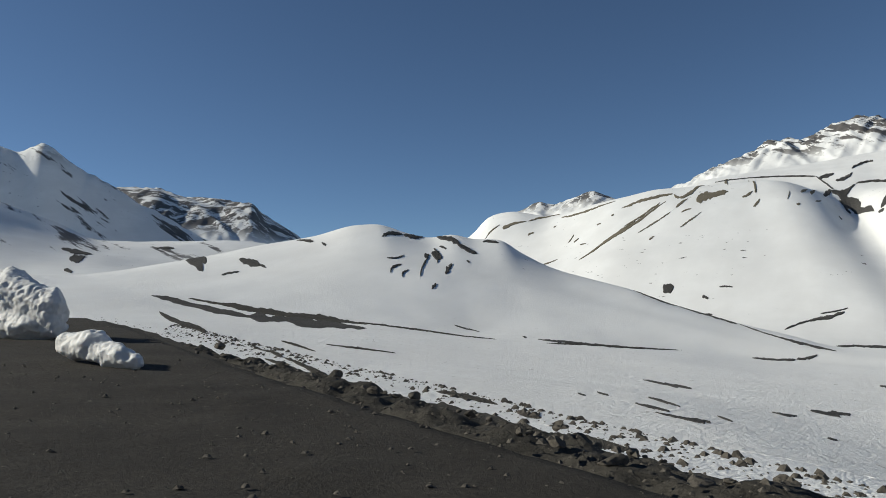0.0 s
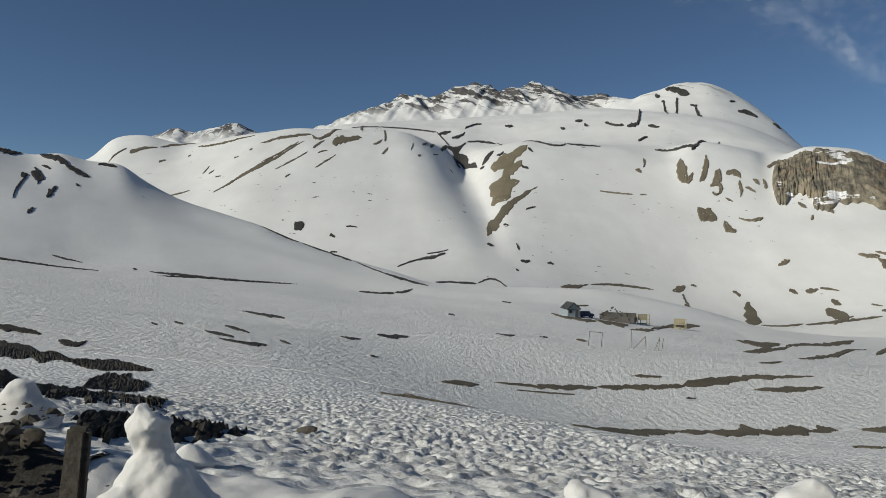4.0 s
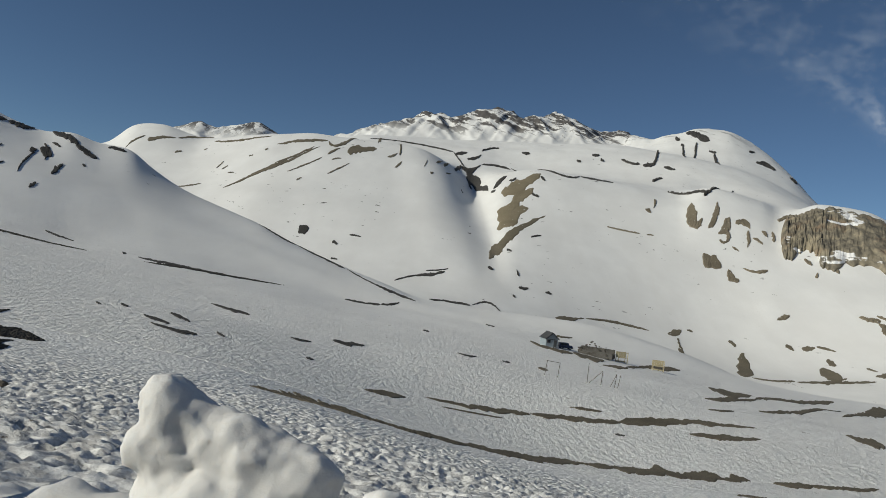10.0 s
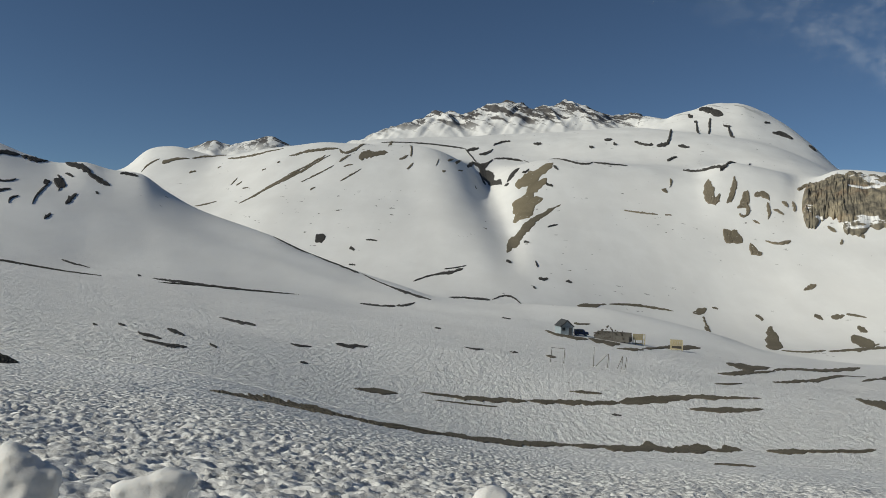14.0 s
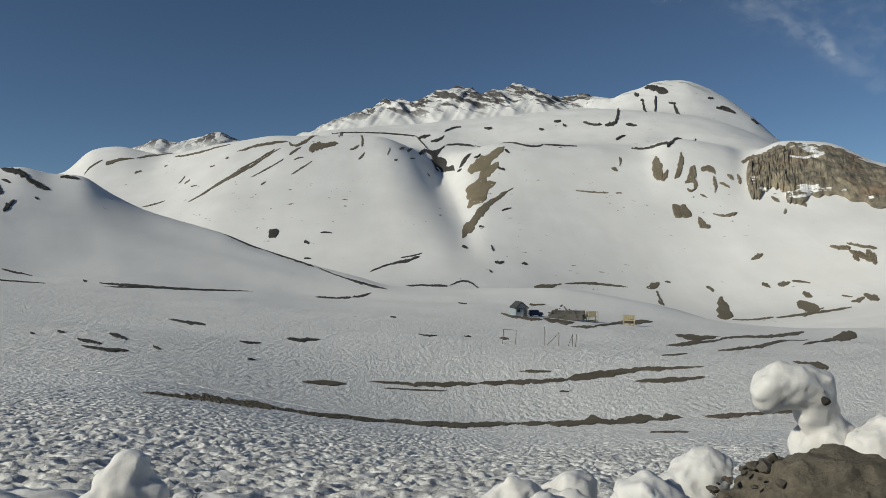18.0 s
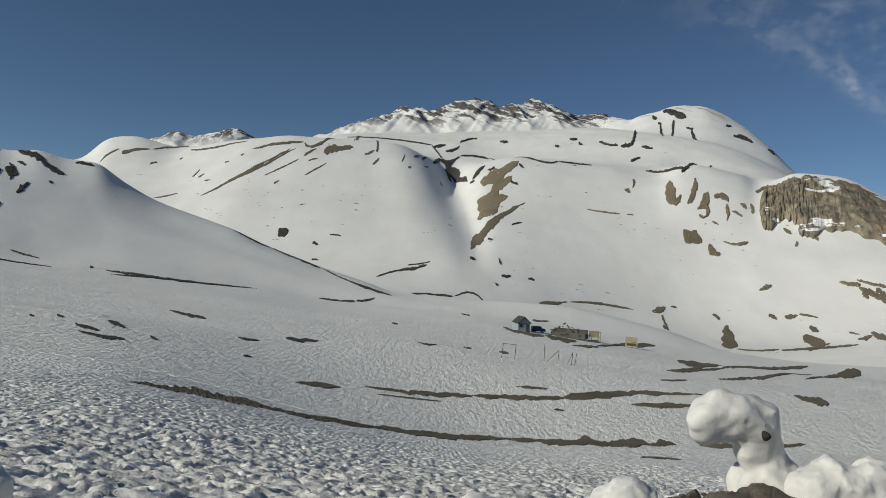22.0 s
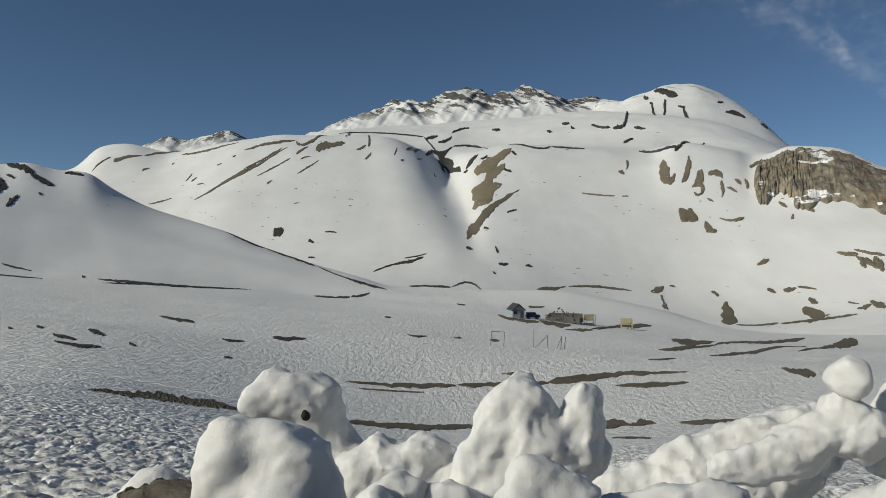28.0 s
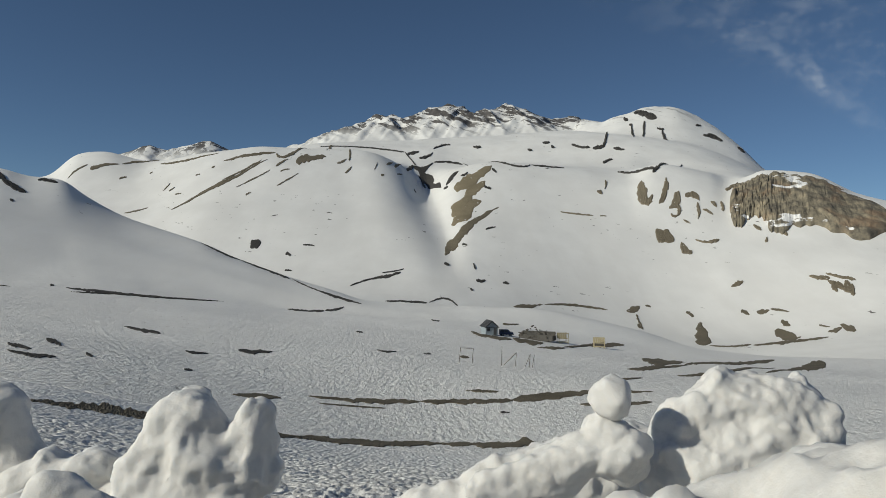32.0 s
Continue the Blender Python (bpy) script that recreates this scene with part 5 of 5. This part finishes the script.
for lo, hi, n in ((-8.8, -6.4, 2), (2.9, 4.0, 3), (4.3, 6.1, 9)):
    for k in range(n):
        cx = rnd.uniform(lo, hi)
        cy = float(edge_y(cx)) + 0.8 + rnd.uniform(-0.2, 0.4)
        r = rnd.uniform(0.07, 0.13)
        snow_lump(cx, cy, float(road_z(cx) + bank_h(cx)) + r * 0.4, [(0, 0, -r, r, r, r), (rnd.uniform(-0.1, 0.1), 0, -r * 1.7, r * 1.5, r * 1.3, r)], 100 + k + lo, 0.04, "small lump of old snow on the roadside bank", 0.016, knobs=1)
for hx, hy, hz, s in ((4.42, 2.8, 0.36, 31), (-6.7, 2.6, 0.72, 38), (-5.5, 2.5, 0.62, 40), (-1.8, 2.5, 0.45, 39)):
    lump("earth_mound", hx, hy, hz, [(0.05, 0, 0.12, 0.4, 0.32, 0.22), (0.3, 0.1, 0.05, 0.32, 0.28, 0.2), (-0.3, 0, -0.05, 0.3, 0.28, 0.18), (0, 0, -0.2, 0.55, 0.4, 0.25)], HEAP,
         "mound of brown gravelly earth against the snow bank", "earth mound", "earth mounds by the road", 0.10, 0.025, s)
# solid dark lump stands in for the shade inside a melted hole
lump("hollow", 4.756, 3.346, 0.815, [(0, 0, 0, 0.017, 0.03, 0.022)], RUBBLE, "small dark lump standing in for the shaded hole in a snow block", "hollow", "", 0.004, 0.006, 61, 3)
settle()
bm = box(bmesh.new(), 0, 0, 0.13, 0.085, 0.05, 0.34, Matrix.Rotation(0.08, 4, "Y"), bevel=0.015)
for v in bm.verts:
    v.co.x += 0.02 * noise.noise(v.co * 9)
    v.co.y += 0.02 * noise.noise(v.co * 7 + Vector((4, 0, 0)))
bm.verts.index_update()
slab = mesh_object("standing_stone", [v.co.copy() for v in bm.verts], [[v.index for v in f.verts] for f in bm.faces], STONE)
bm.free()
slab.location = (-10.12, 3.08, 0.98)
tagged(slab, "upright dark slab of stone stuck in the roadside rubble", "rock")

# ---- stones ----
ROCKS = []
for k in range(10):
    me = rock_mesh(k, random.Random(k).uniform(0.55, 0.85))
    me.materials.append(STONE)
    ROCKS.append(me)


def stone(x, y, size, seed, label, group, sink=0.25, z=None):
    rnd = random.Random(seed)
    ob = new("rock", ROCKS[rnd.randrange(len(ROCKS))])
    z = surf(x, y) if z is None else z
    ob.matrix_world = pose(x, y, z + size * (0.32 - sink), rnd.uniform(-15, 15), rnd.uniform(-15, 15), rnd.uniform(0, 360)) @ Matrix.Diagonal(
        (size * rnd.uniform(0.8, 1.25), size * rnd.uniform(0.7, 1.0), size * rnd.uniform(0.75, 1.1), 1))
    return tagged(ob, label, "rock", group)


rnd = random.Random(5)
for k in range(240):
    x = -11 - 26 * rnd.random() ** 1.3
    broad = 1.0 if x > -15 else 2.2
    y = float(edge_y(x)) + 0.35 * broad + rnd.gauss(0, 0.22 * broad)
    size = 0.04 + 0.15 * rnd.random() ** 4
    h = float(bank_h(x)) * max(0, 1 - (abs(y - float(edge_y(x)) - 0.4 * broad) / (0.75 * broad)) ** 2)
    stone(x, y, size, k, "angular grey-brown stone on the rubble ridge beside the road", "stones along the road edge", z=float(min(base_z(x, y), road_z(x) + 0.1)) + h - 0.02)
for k in range(170):
    x = 3.4 + rnd.random() * 1.6
    y = 2.8 + rnd.uniform(-0.4, 0.3)
    d = ((x - 4.42) / 0.55) ** 2 + ((y - 2.8) / 0.4) ** 2
    if d < 1:
        stone(x, y, 0.025 + 0.06 * rnd.random() ** 2, 500 + k, "small stone in the gravel heap", "stones in the gravel heap", z=0.36 + 0.33 * math.sqrt(1 - d) - 0.03)
for k, (x, y, s) in enumerate(((-15.8, 6.85, 0.34), (-15.4, 6.75, 0.22), (-16.6, 7.2, 0.26), (-17.3, 7.7, 0.22), (-11.3, 13.9, 0.4), (-13.3, 6.3, 0.2), (-15.2, 7.2, 0.24), (-17.6, 8.6, 0.2), (-22.5, 10.9, 0.25), (-20.1, 9.6, 0.24), (3.4, 4.6, 0.2), (-28.5, 14.0, 0.35))):
    stone(x, y, s, 900 + k, "dark angular boulder lying on the roadside snow", "boulders by the road", z=max(surf(x, y), float(road_z(x)) if y < edge_y(x) + 1.5 else -99))
# loose gravel on the road
verts, faces = [], []
for k in range(6500):
    x = -44 + 54 * rnd.random()
    if k < 4500:
        y = -2.0 + (float(edge_y(x)) + 2.2) * rnd.random() ** 0.6
        s = 0.010 + 0.036 * rnd.random() ** 4
        z = float(road_z(x)) + 0.052
    else:
        x = -11 - 22 * rnd.random() ** 1.4
        out = rnd.gauss(0.25, 0.25)
        y = float(edge_y(x)) + out
        s = 0.012 + 0.05 * rnd.random() ** 4
        h = float(bank_h(x)) * max(0.0, 1 - (abs(out - 0.4) / 0.75) ** 2)
        z = float(road_z(x)) + 0.03 + h if out < 0.9 else float(base_z(x, y)) + 0.02
    a = rnd.uniform(0, 6.3)
    f = rnd.uniform(0.5, 0.9)
    i = len(verts)
    for dx, dy, dz in ((1, 0.2, 0), (-0.2, 0.9, 0.2), (-0.9, -0.5, 0), (0.3, -0.9, 0.1), (0.3, 0.2, f), (-0.4, -0.1, f * 0.9)):
        verts.append((x + s * (dx * math.cos(a) - dy * math.sin(a)), y + s * (dx * math.sin(a) + dy * math.cos(a)), z + s * dz))
    faces += [(i, i + 1, i + 4), (i + 1, i + 2, i + 5), (i + 1, i + 5, i + 4), (i + 2, i + 3, i + 5), (i + 3, i + 4, i + 5), (i + 3, i, i + 4), (i, i + 3, i + 2, i + 1)]
tagged(mesh_object("gravel", verts, faces, STONE), "loose grey stones scattered over the gravel road", "gravel", kind="stuff")
white = stone(-4.85, 14.6, 0.34, 777, "white chunk of snow lying on the old snow", "snow chunks")
white.name = "snow_chunk"
white.data = white.data.copy()
white.data.materials[0] = SNOW_BLOCK
tagged(white, "white chunk of snow lying on the old snow", "snow block")


# ---- the huts, poles and crates on the valley floor ----
TIN = earth_material("weathered_tin", (0.30, 0.36, 0.40), (0.46, 0.53, 0.57), 0.55, 0.004, 0.6)
TIN_DARK = earth_material("dark_roof_tin", (0.08, 0.085, 0.09), (0.16, 0.165, 0.17), 0.5, 0.004, 0.6)
BOARD = earth_material("pale_boards", (0.48, 0.42, 0.27), (0.64, 0.57, 0.40), 0.8, 0.004, 1.0)
TIMBER = earth_material("grey_timber", (0.12, 0.11, 0.10), (0.24, 0.22, 0.20), 0.9, 0.004, 1.0)
BLUE = earth_material("blue_paint", (0.03, 0.05, 0.11), (0.06, 0.09, 0.17), 0.4, 0.001, 0.8)
BLACK = earth_material("black_rubber", (0.015, 0.015, 0.016), (0.03, 0.03, 0.03), 0.7, 0.002, 2.0)
PANE, pane_nt, pane_b = node_material("window_glass", 0.08, 0.5)
pane_b.inputs["Base Color"].default_value = (0.03, 0.04, 0.05, 1)
WALLSTONE = earth_material("field_stone", (0.10, 0.097, 0.09), (0.27, 0.255, 0.23), 0.95, 0.05, 0.7)


def prism(bm, pts, y0, y1):
    """A plate of outline pts (x, z) from y0 to y1."""
    a = [bm.verts.new((x, y0, z)) for x, z in pts]
    b = [bm.verts.new((x, y1, z)) for x, z in pts]
    n = len(pts)
    bm.faces.new(a)
    bm.faces.new(b[::-1])
    for i in range(n):
        bm.faces.new((a[i], b[i], b[(i + 1) % n], a[(i + 1) % n]))
    bmesh.ops.recalc_face_normals(bm, faces=bm.faces)
    return bm


def hut(x, y, z, turn):
    h = thing("hut", x, y, z, turn)
    tagged(h, "small grey-blue tin hut with a steep gabled roof", "hut")
    w, d, eave, top = 3.3, 4.2, 2.15, 3.6
    part("front_wall", prism(bmesh.new(), [(-w / 2, 0), (w / 2, 0), (w / 2, eave), (0, top), (-w / 2, eave)], -d / 2, -d / 2 + 0.12), TIN, h)
    part("rear_wall", prism(bmesh.new(), [(-w / 2, 0), (w / 2, 0), (w / 2, eave), (0, top), (-w / 2, eave)], d / 2 - 0.12, d / 2), TIN, h)
    for s in (-1, 1):
        part("side_wall", bm_box(s * (w / 2 - 0.06), 0, eave / 2, 0.12, d - 0.26, eave), TIN, h)
        ang = math.atan2(top - eave, w / 2)
        ln = math.hypot(top - eave, w / 2) + 0.35
        part("roof_slope", bm_box(s * (w / 4 + 0.1), 0, (top + eave) / 2 + 0.08 - 0.03, ln, d + 0.5, 0.08, Matrix.Rotation(s * ang, 4, "Y")), TIN_DARK, h, "dark tin roof slope")
        for k in range(9):
            part("roof_rib", bm_box(s * (w / 4 + 0.1) + s * 0.03, -d / 2 - 0.1 + k * (d + 0.2) / 8, (top + eave) / 2 + 0.13, ln, 0.06, 0.05, Matrix.Rotation(s * ang, 4, "Y")), TIN_DARK, h)
        part("bargeboard", bm_box(s * (w / 4 + 0.1), -d / 2 - 0.28, (top + eave) / 2 + 0.02, ln, 0.05, 0.28, Matrix.Rotation(s * ang, 4, "Y")), TIN_DARK, h)
    part("ledge_board", bm_box(0, -d / 2 - 0.03, eave - 0.1, w, 0.06, 0.12), TIN_DARK, h)
    door = part("door", bm_box(0.9, -d / 2 - 0.04, 0.95, 0.85, 0.05, 1.9), TIN_DARK, h, "dark tin door")
    part("handle", bm_box(0.6, -d / 2 - 0.09, 1.0, 0.12, 0.04, 0.04), BLACK, door)
    win = part("window", bm_box(-0.9, -d / 2 - 0.04, 1.5, 0.9, 0.06, 0.8), TIMBER, h)
    part("pane", bm_box(-0.9, -d / 2 - 0.08, 1.5, 0.74, 0.02, 0.64), PANE, win)
    return h


def jeep(x, y, z, turn):
    v = thing("parked_jeep", x, y, z, turn)
    tagged(v, "dark blue jeep parked in the snow by the hut", "car")
    part("body", bm_box(0, 0, 0.75, 3.7, 1.6, 0.7, bevel=0.12), BLUE, v)
    cab = part("cabin", prism(bmesh.new(), [(-1.8, 1.05), (0.9, 1.05), (0.55, 1.75), (-1.7, 1.75)], -0.72, 0.72), BLUE, v)
    part("windscreen", bm_box(0.77, 0, 1.4, 0.04, 1.25, 0.5, Matrix.Rotation(-0.46, 4, "Y")), PANE, cab)
    for s in (-1, 1):
        for cx in (-1.1, -0.1):
            part("side_window", bm_box(cx, s * 0.73, 1.42, 0.8, 0.03, 0.42), PANE, cab)
        for cx in (-1.15, 1.15):
            wheel = part("wheel", bm_rod((cx, s * 0.62, 0.36), (cx, s * 0.84, 0.36), 0.36, sides=18), BLACK, v)
            part("rim", bm_rod((cx, s * 0.8, 0.36), (cx, s * 0.86, 0.36), 0.2, sides=14), TIN, wheel)
    part("bumper", bm_box(1.9, 0, 0.5, 0.12, 1.6, 0.18, bevel=0.03), BLACK, v)
    return v


def ruin(x, y, z, turn):
    """Low dry-stone walls round a fallen hut."""
    r = thing("stone_ruin", x, y, z, turn)
    tagged(r, "low ruined hut of grey field stones, half full of snow", "ruin")
    rnd = random.Random(12)
    walls = [((-4.6, 0), (3.8, -1.6), 2.4), ((3.8, -1.6), (5.0, 2.2), 1.8), ((5.0, 2.2), (-3.6, 4.2), 3.3), ((-3.6, 4.2), (-4.6, 0), 2.4)]
    stones = ROCKS[:6]
    for (ax, ay), (bx, by), h in walls:
        wall = bmesh.new()
        ln = math.hypot(bx - ax, by - ay)
        ang = math.atan2(by - ay, bx - ax)
        box(wall, (ax + bx) / 2, (ay + by) / 2, h * 0.32, ln, 0.4, h * 0.68, Matrix.Rotation(ang, 4, "Z"))
        w = part("wall", wall, WALLSTONE, r)
        for k in range(int(ln * h * 2.6)):
            t, hh = rnd.random(), rnd.random()
            lim = h * (0.75 + 0.35 * math.sin(7 * t + h))
            s = rnd.uniform(0.4, 0.75)
            st = new("stone", stones[rnd.randrange(6)])
            st.parent = w
            st.matrix_local = pose(ax + (bx - ax) * t + rnd.gauss(0, 0.12), ay + (by - ay) * t + rnd.gauss(0, 0.12), lim * hh, rnd.uniform(0, 360), 0, rnd.uniform(0, 360)) @ Matrix.Scale(s, 4)
    part("snow_fill", box(bmesh.new(), 0.6, 1.3, 0.45, 7.0, 3.0, 0.9, Matrix.Rotation(-0.1, 4, "Z"), bevel=0.3), SNOW_BLOCK, r, "old snow lying inside the walls")
    for k in range(3):
        part("beam", bm_rod((-3 + 2.6 * k, -0.8, 1.6), (-2.4 + 2.6 * k, 3.6, 2.4), 0.1), TIMBER, r)
    return r


def crate(x, y, z, turn, w, h):
    c = thing("wooden_frame", x, y, z, turn)
    tagged(c, "open pale yellow wooden stall frame on bare ground", "stall", "yellow stalls")
    for sx in (-1, 1):
        for sy in (-1, 1):
            part("post", bm_box(sx * w / 2, sy * 0.7, h / 2, 0.16, 0.16, h), BOARD, c)
    for zz in (h * 0.15, h * 0.5, h * 0.95):
        for sy in (-1, 1):
            part("rail", bm_box(0, sy * 0.7, zz, w + 0.16, 0.1, 0.2), BOARD, c)
    for k in range(5):
        part("board", bm_box(-w / 2 + (k + 0.5) * w / 5, 0.62, h * 0.72, w / 5 - 0.05, 0.05, h * 0.42), BOARD, c)
    part("shelf", bm_box(0, 0, h * 0.5, w, 1.3, 0.06), BOARD, c)
    return c


def at_ground(x, y):
    return x, y, float(surf_all(np.array([x]), np.array([y]))[0])


HUT_AT, JEEP_AT, RUIN_AT = at_ground(24.5, 186), at_ground(29.2, 188), at_ground(37.4, 187)
STALL_A, STALL_B = at_ground(44.3, 188), at_ground(54.6, 190)
POLES = [(12.3, 103, 2.3, 0.08), (14.2, 103, 2.3, 0.06), (18.5, 103, 3.0, 0.0), (20.5, 103, 2.2, 0.05), (22.5, 103, 2.2, 0.06), (23.0, 103.2, 2.1, 0.12)]
BARS = [((12.4, 103, 2.2), (14.4, 103, 2.2)), ((18.8, 103, 0.1), (20.6, 103, 2.1)), ((21.9, 103, 0.1), (22.6, 103, 1.9))]
hut(*HUT_AT, 14)
jeep(*JEEP_AT, 8)
ruin(*RUIN_AT, -4)
crate(*STALL_A, 12, 2.6, 2.9)
crate(*STALL_B, -6, 2.8, 2.9)

# tall thin poles of a frame sticking out of the snow
for k, (px, py, h, lean) in enumerate(POLES):
    x, y, z = at_ground(px, py)
    p = thing("pole", x, y, z - 0.15)
    tagged(p, "thin grey wooden pole standing in the snow", "pole", "poles in the valley")
    part("shaft", bm_rod((0, 0, 0), (lean * h, 0, h), 0.055), TIMBER, p)
    part("snow_foot", bm_box(0, -0.05, 0.14, 0.34, 0.3, 0.16, bevel=0.06), SNOW_BLOCK, p, "little heap of snow round the foot")
for k, ((ax, ay, az_), (bx, by, bz)) in enumerate(BARS):
    x, y, z = at_ground(ax, ay)
    g = float(surf_all(np.array([bx]), np.array([by]))[0])
    p = thing("cross_pole", x, y, z)
    tagged(p, "thin wooden pole tied across the standing poles", "pole", "cross poles in the valley")
    part("shaft", bm_rod((0, 0, az_), (bx - ax, by - ay, g - z + bz), 0.045), TIMBER, p)

# ---- a thin high cloud ----
def cloud_material(name, thick, grain, low, high):
    m, nt, b = node_material(name, 1.0, 0.0)
    b.inputs["Base Color"].default_value = (0.9, 0.92, 0.95, 1)
    uv = nt.nodes.new("ShaderNodeUVMap")
    sep = nt.nodes.new("ShaderNodeSeparateXYZ")
    nt.links.new(uv.outputs[0], sep.inputs[0])
    across, along = (math_node(nt, "MULTIPLY", math_node(nt, "MULTIPLY", sep.outputs[k], math_node(nt, "SUBTRACT", 1.0, sep.outputs[k])), 4.0) for k in (1, 0))
    wisps = step_node(nt, noise_node(nt, coords(nt, 0.004, (1, 1, 1.6)), grain, 10, 0.7), low, high)
    veil = math_node(nt, "MULTIPLY", math_node(nt, "MULTIPLY", across, along), wisps)
    nt.links.new(math_node(nt, "MULTIPLY", veil, thick), b.inputs["Alpha"])
    return m


TRAIL_CLOUD = cloud_material("trail_cloud", 0.15, 2.4, 0.34, 0.72)
VEIL_CLOUD = cloud_material("veil_cloud", 0.15, 1.3, 0.42, 0.8)


def cloud(name, pts, width, label, mat):
    """A ragged ribbon high over the mountains through bearings and heights (degrees)."""
    far = 4400.0
    n, m = 40, 8
    az = np.interp(np.linspace(0, 1, n), np.linspace(0, 1, len(pts)), [p[0] for p in pts])
    el = np.interp(np.linspace(0, 1, n), np.linspace(0, 1, len(pts)), [p[1] for p in pts])
    t, c = np.meshgrid(np.arange(n), np.linspace(-0.5, 0.5, m), indexing="ij")
    a, e = np.radians(az[t] + c * width), np.radians(el[t] + c * width * 0.8)
    ob = sheet(name, EYE[0] + far * np.sin(a) * np.cos(e), far * np.cos(a) * np.cos(e), 1.6 + far * np.sin(e), mat)
    uv = ob.data.uv_layers.new(name="uv")
    loops = np.zeros(len(ob.data.loops), np.int32)
    ob.data.loops.foreach_get("vertex_index", loops)
    uv.data.foreach_set("uv", np.stack([loops // m / (n - 1), loops % m / (m - 1)], 1).ravel())
    ob.visible_shadow = False
    return tagged(ob, label, "cloud", "thin clouds")


cloud("thin_cloud", [(17.5, 19.3), (22.4, 18.2), (26.1, 16.0), (28.7, 14.2), (31.1, 12.0), (34, 9.0)], 1.3, "faint white curved trail of cloud in the blue sky", TRAIL_CLOUD)
cloud("thin_cloud", [(28.2, 16.0), (29.4, 13.6), (30.0, 11.6)], 0.7, "short faint branch of a cloud trail", TRAIL_CLOUD)
cloud("thin_cloud", [(13, 24.0), (22, 20.5), (31, 16.0), (39, 11)], 7.5, "faint wide veil of cloud high in the sky", VEIL_CLOUD)
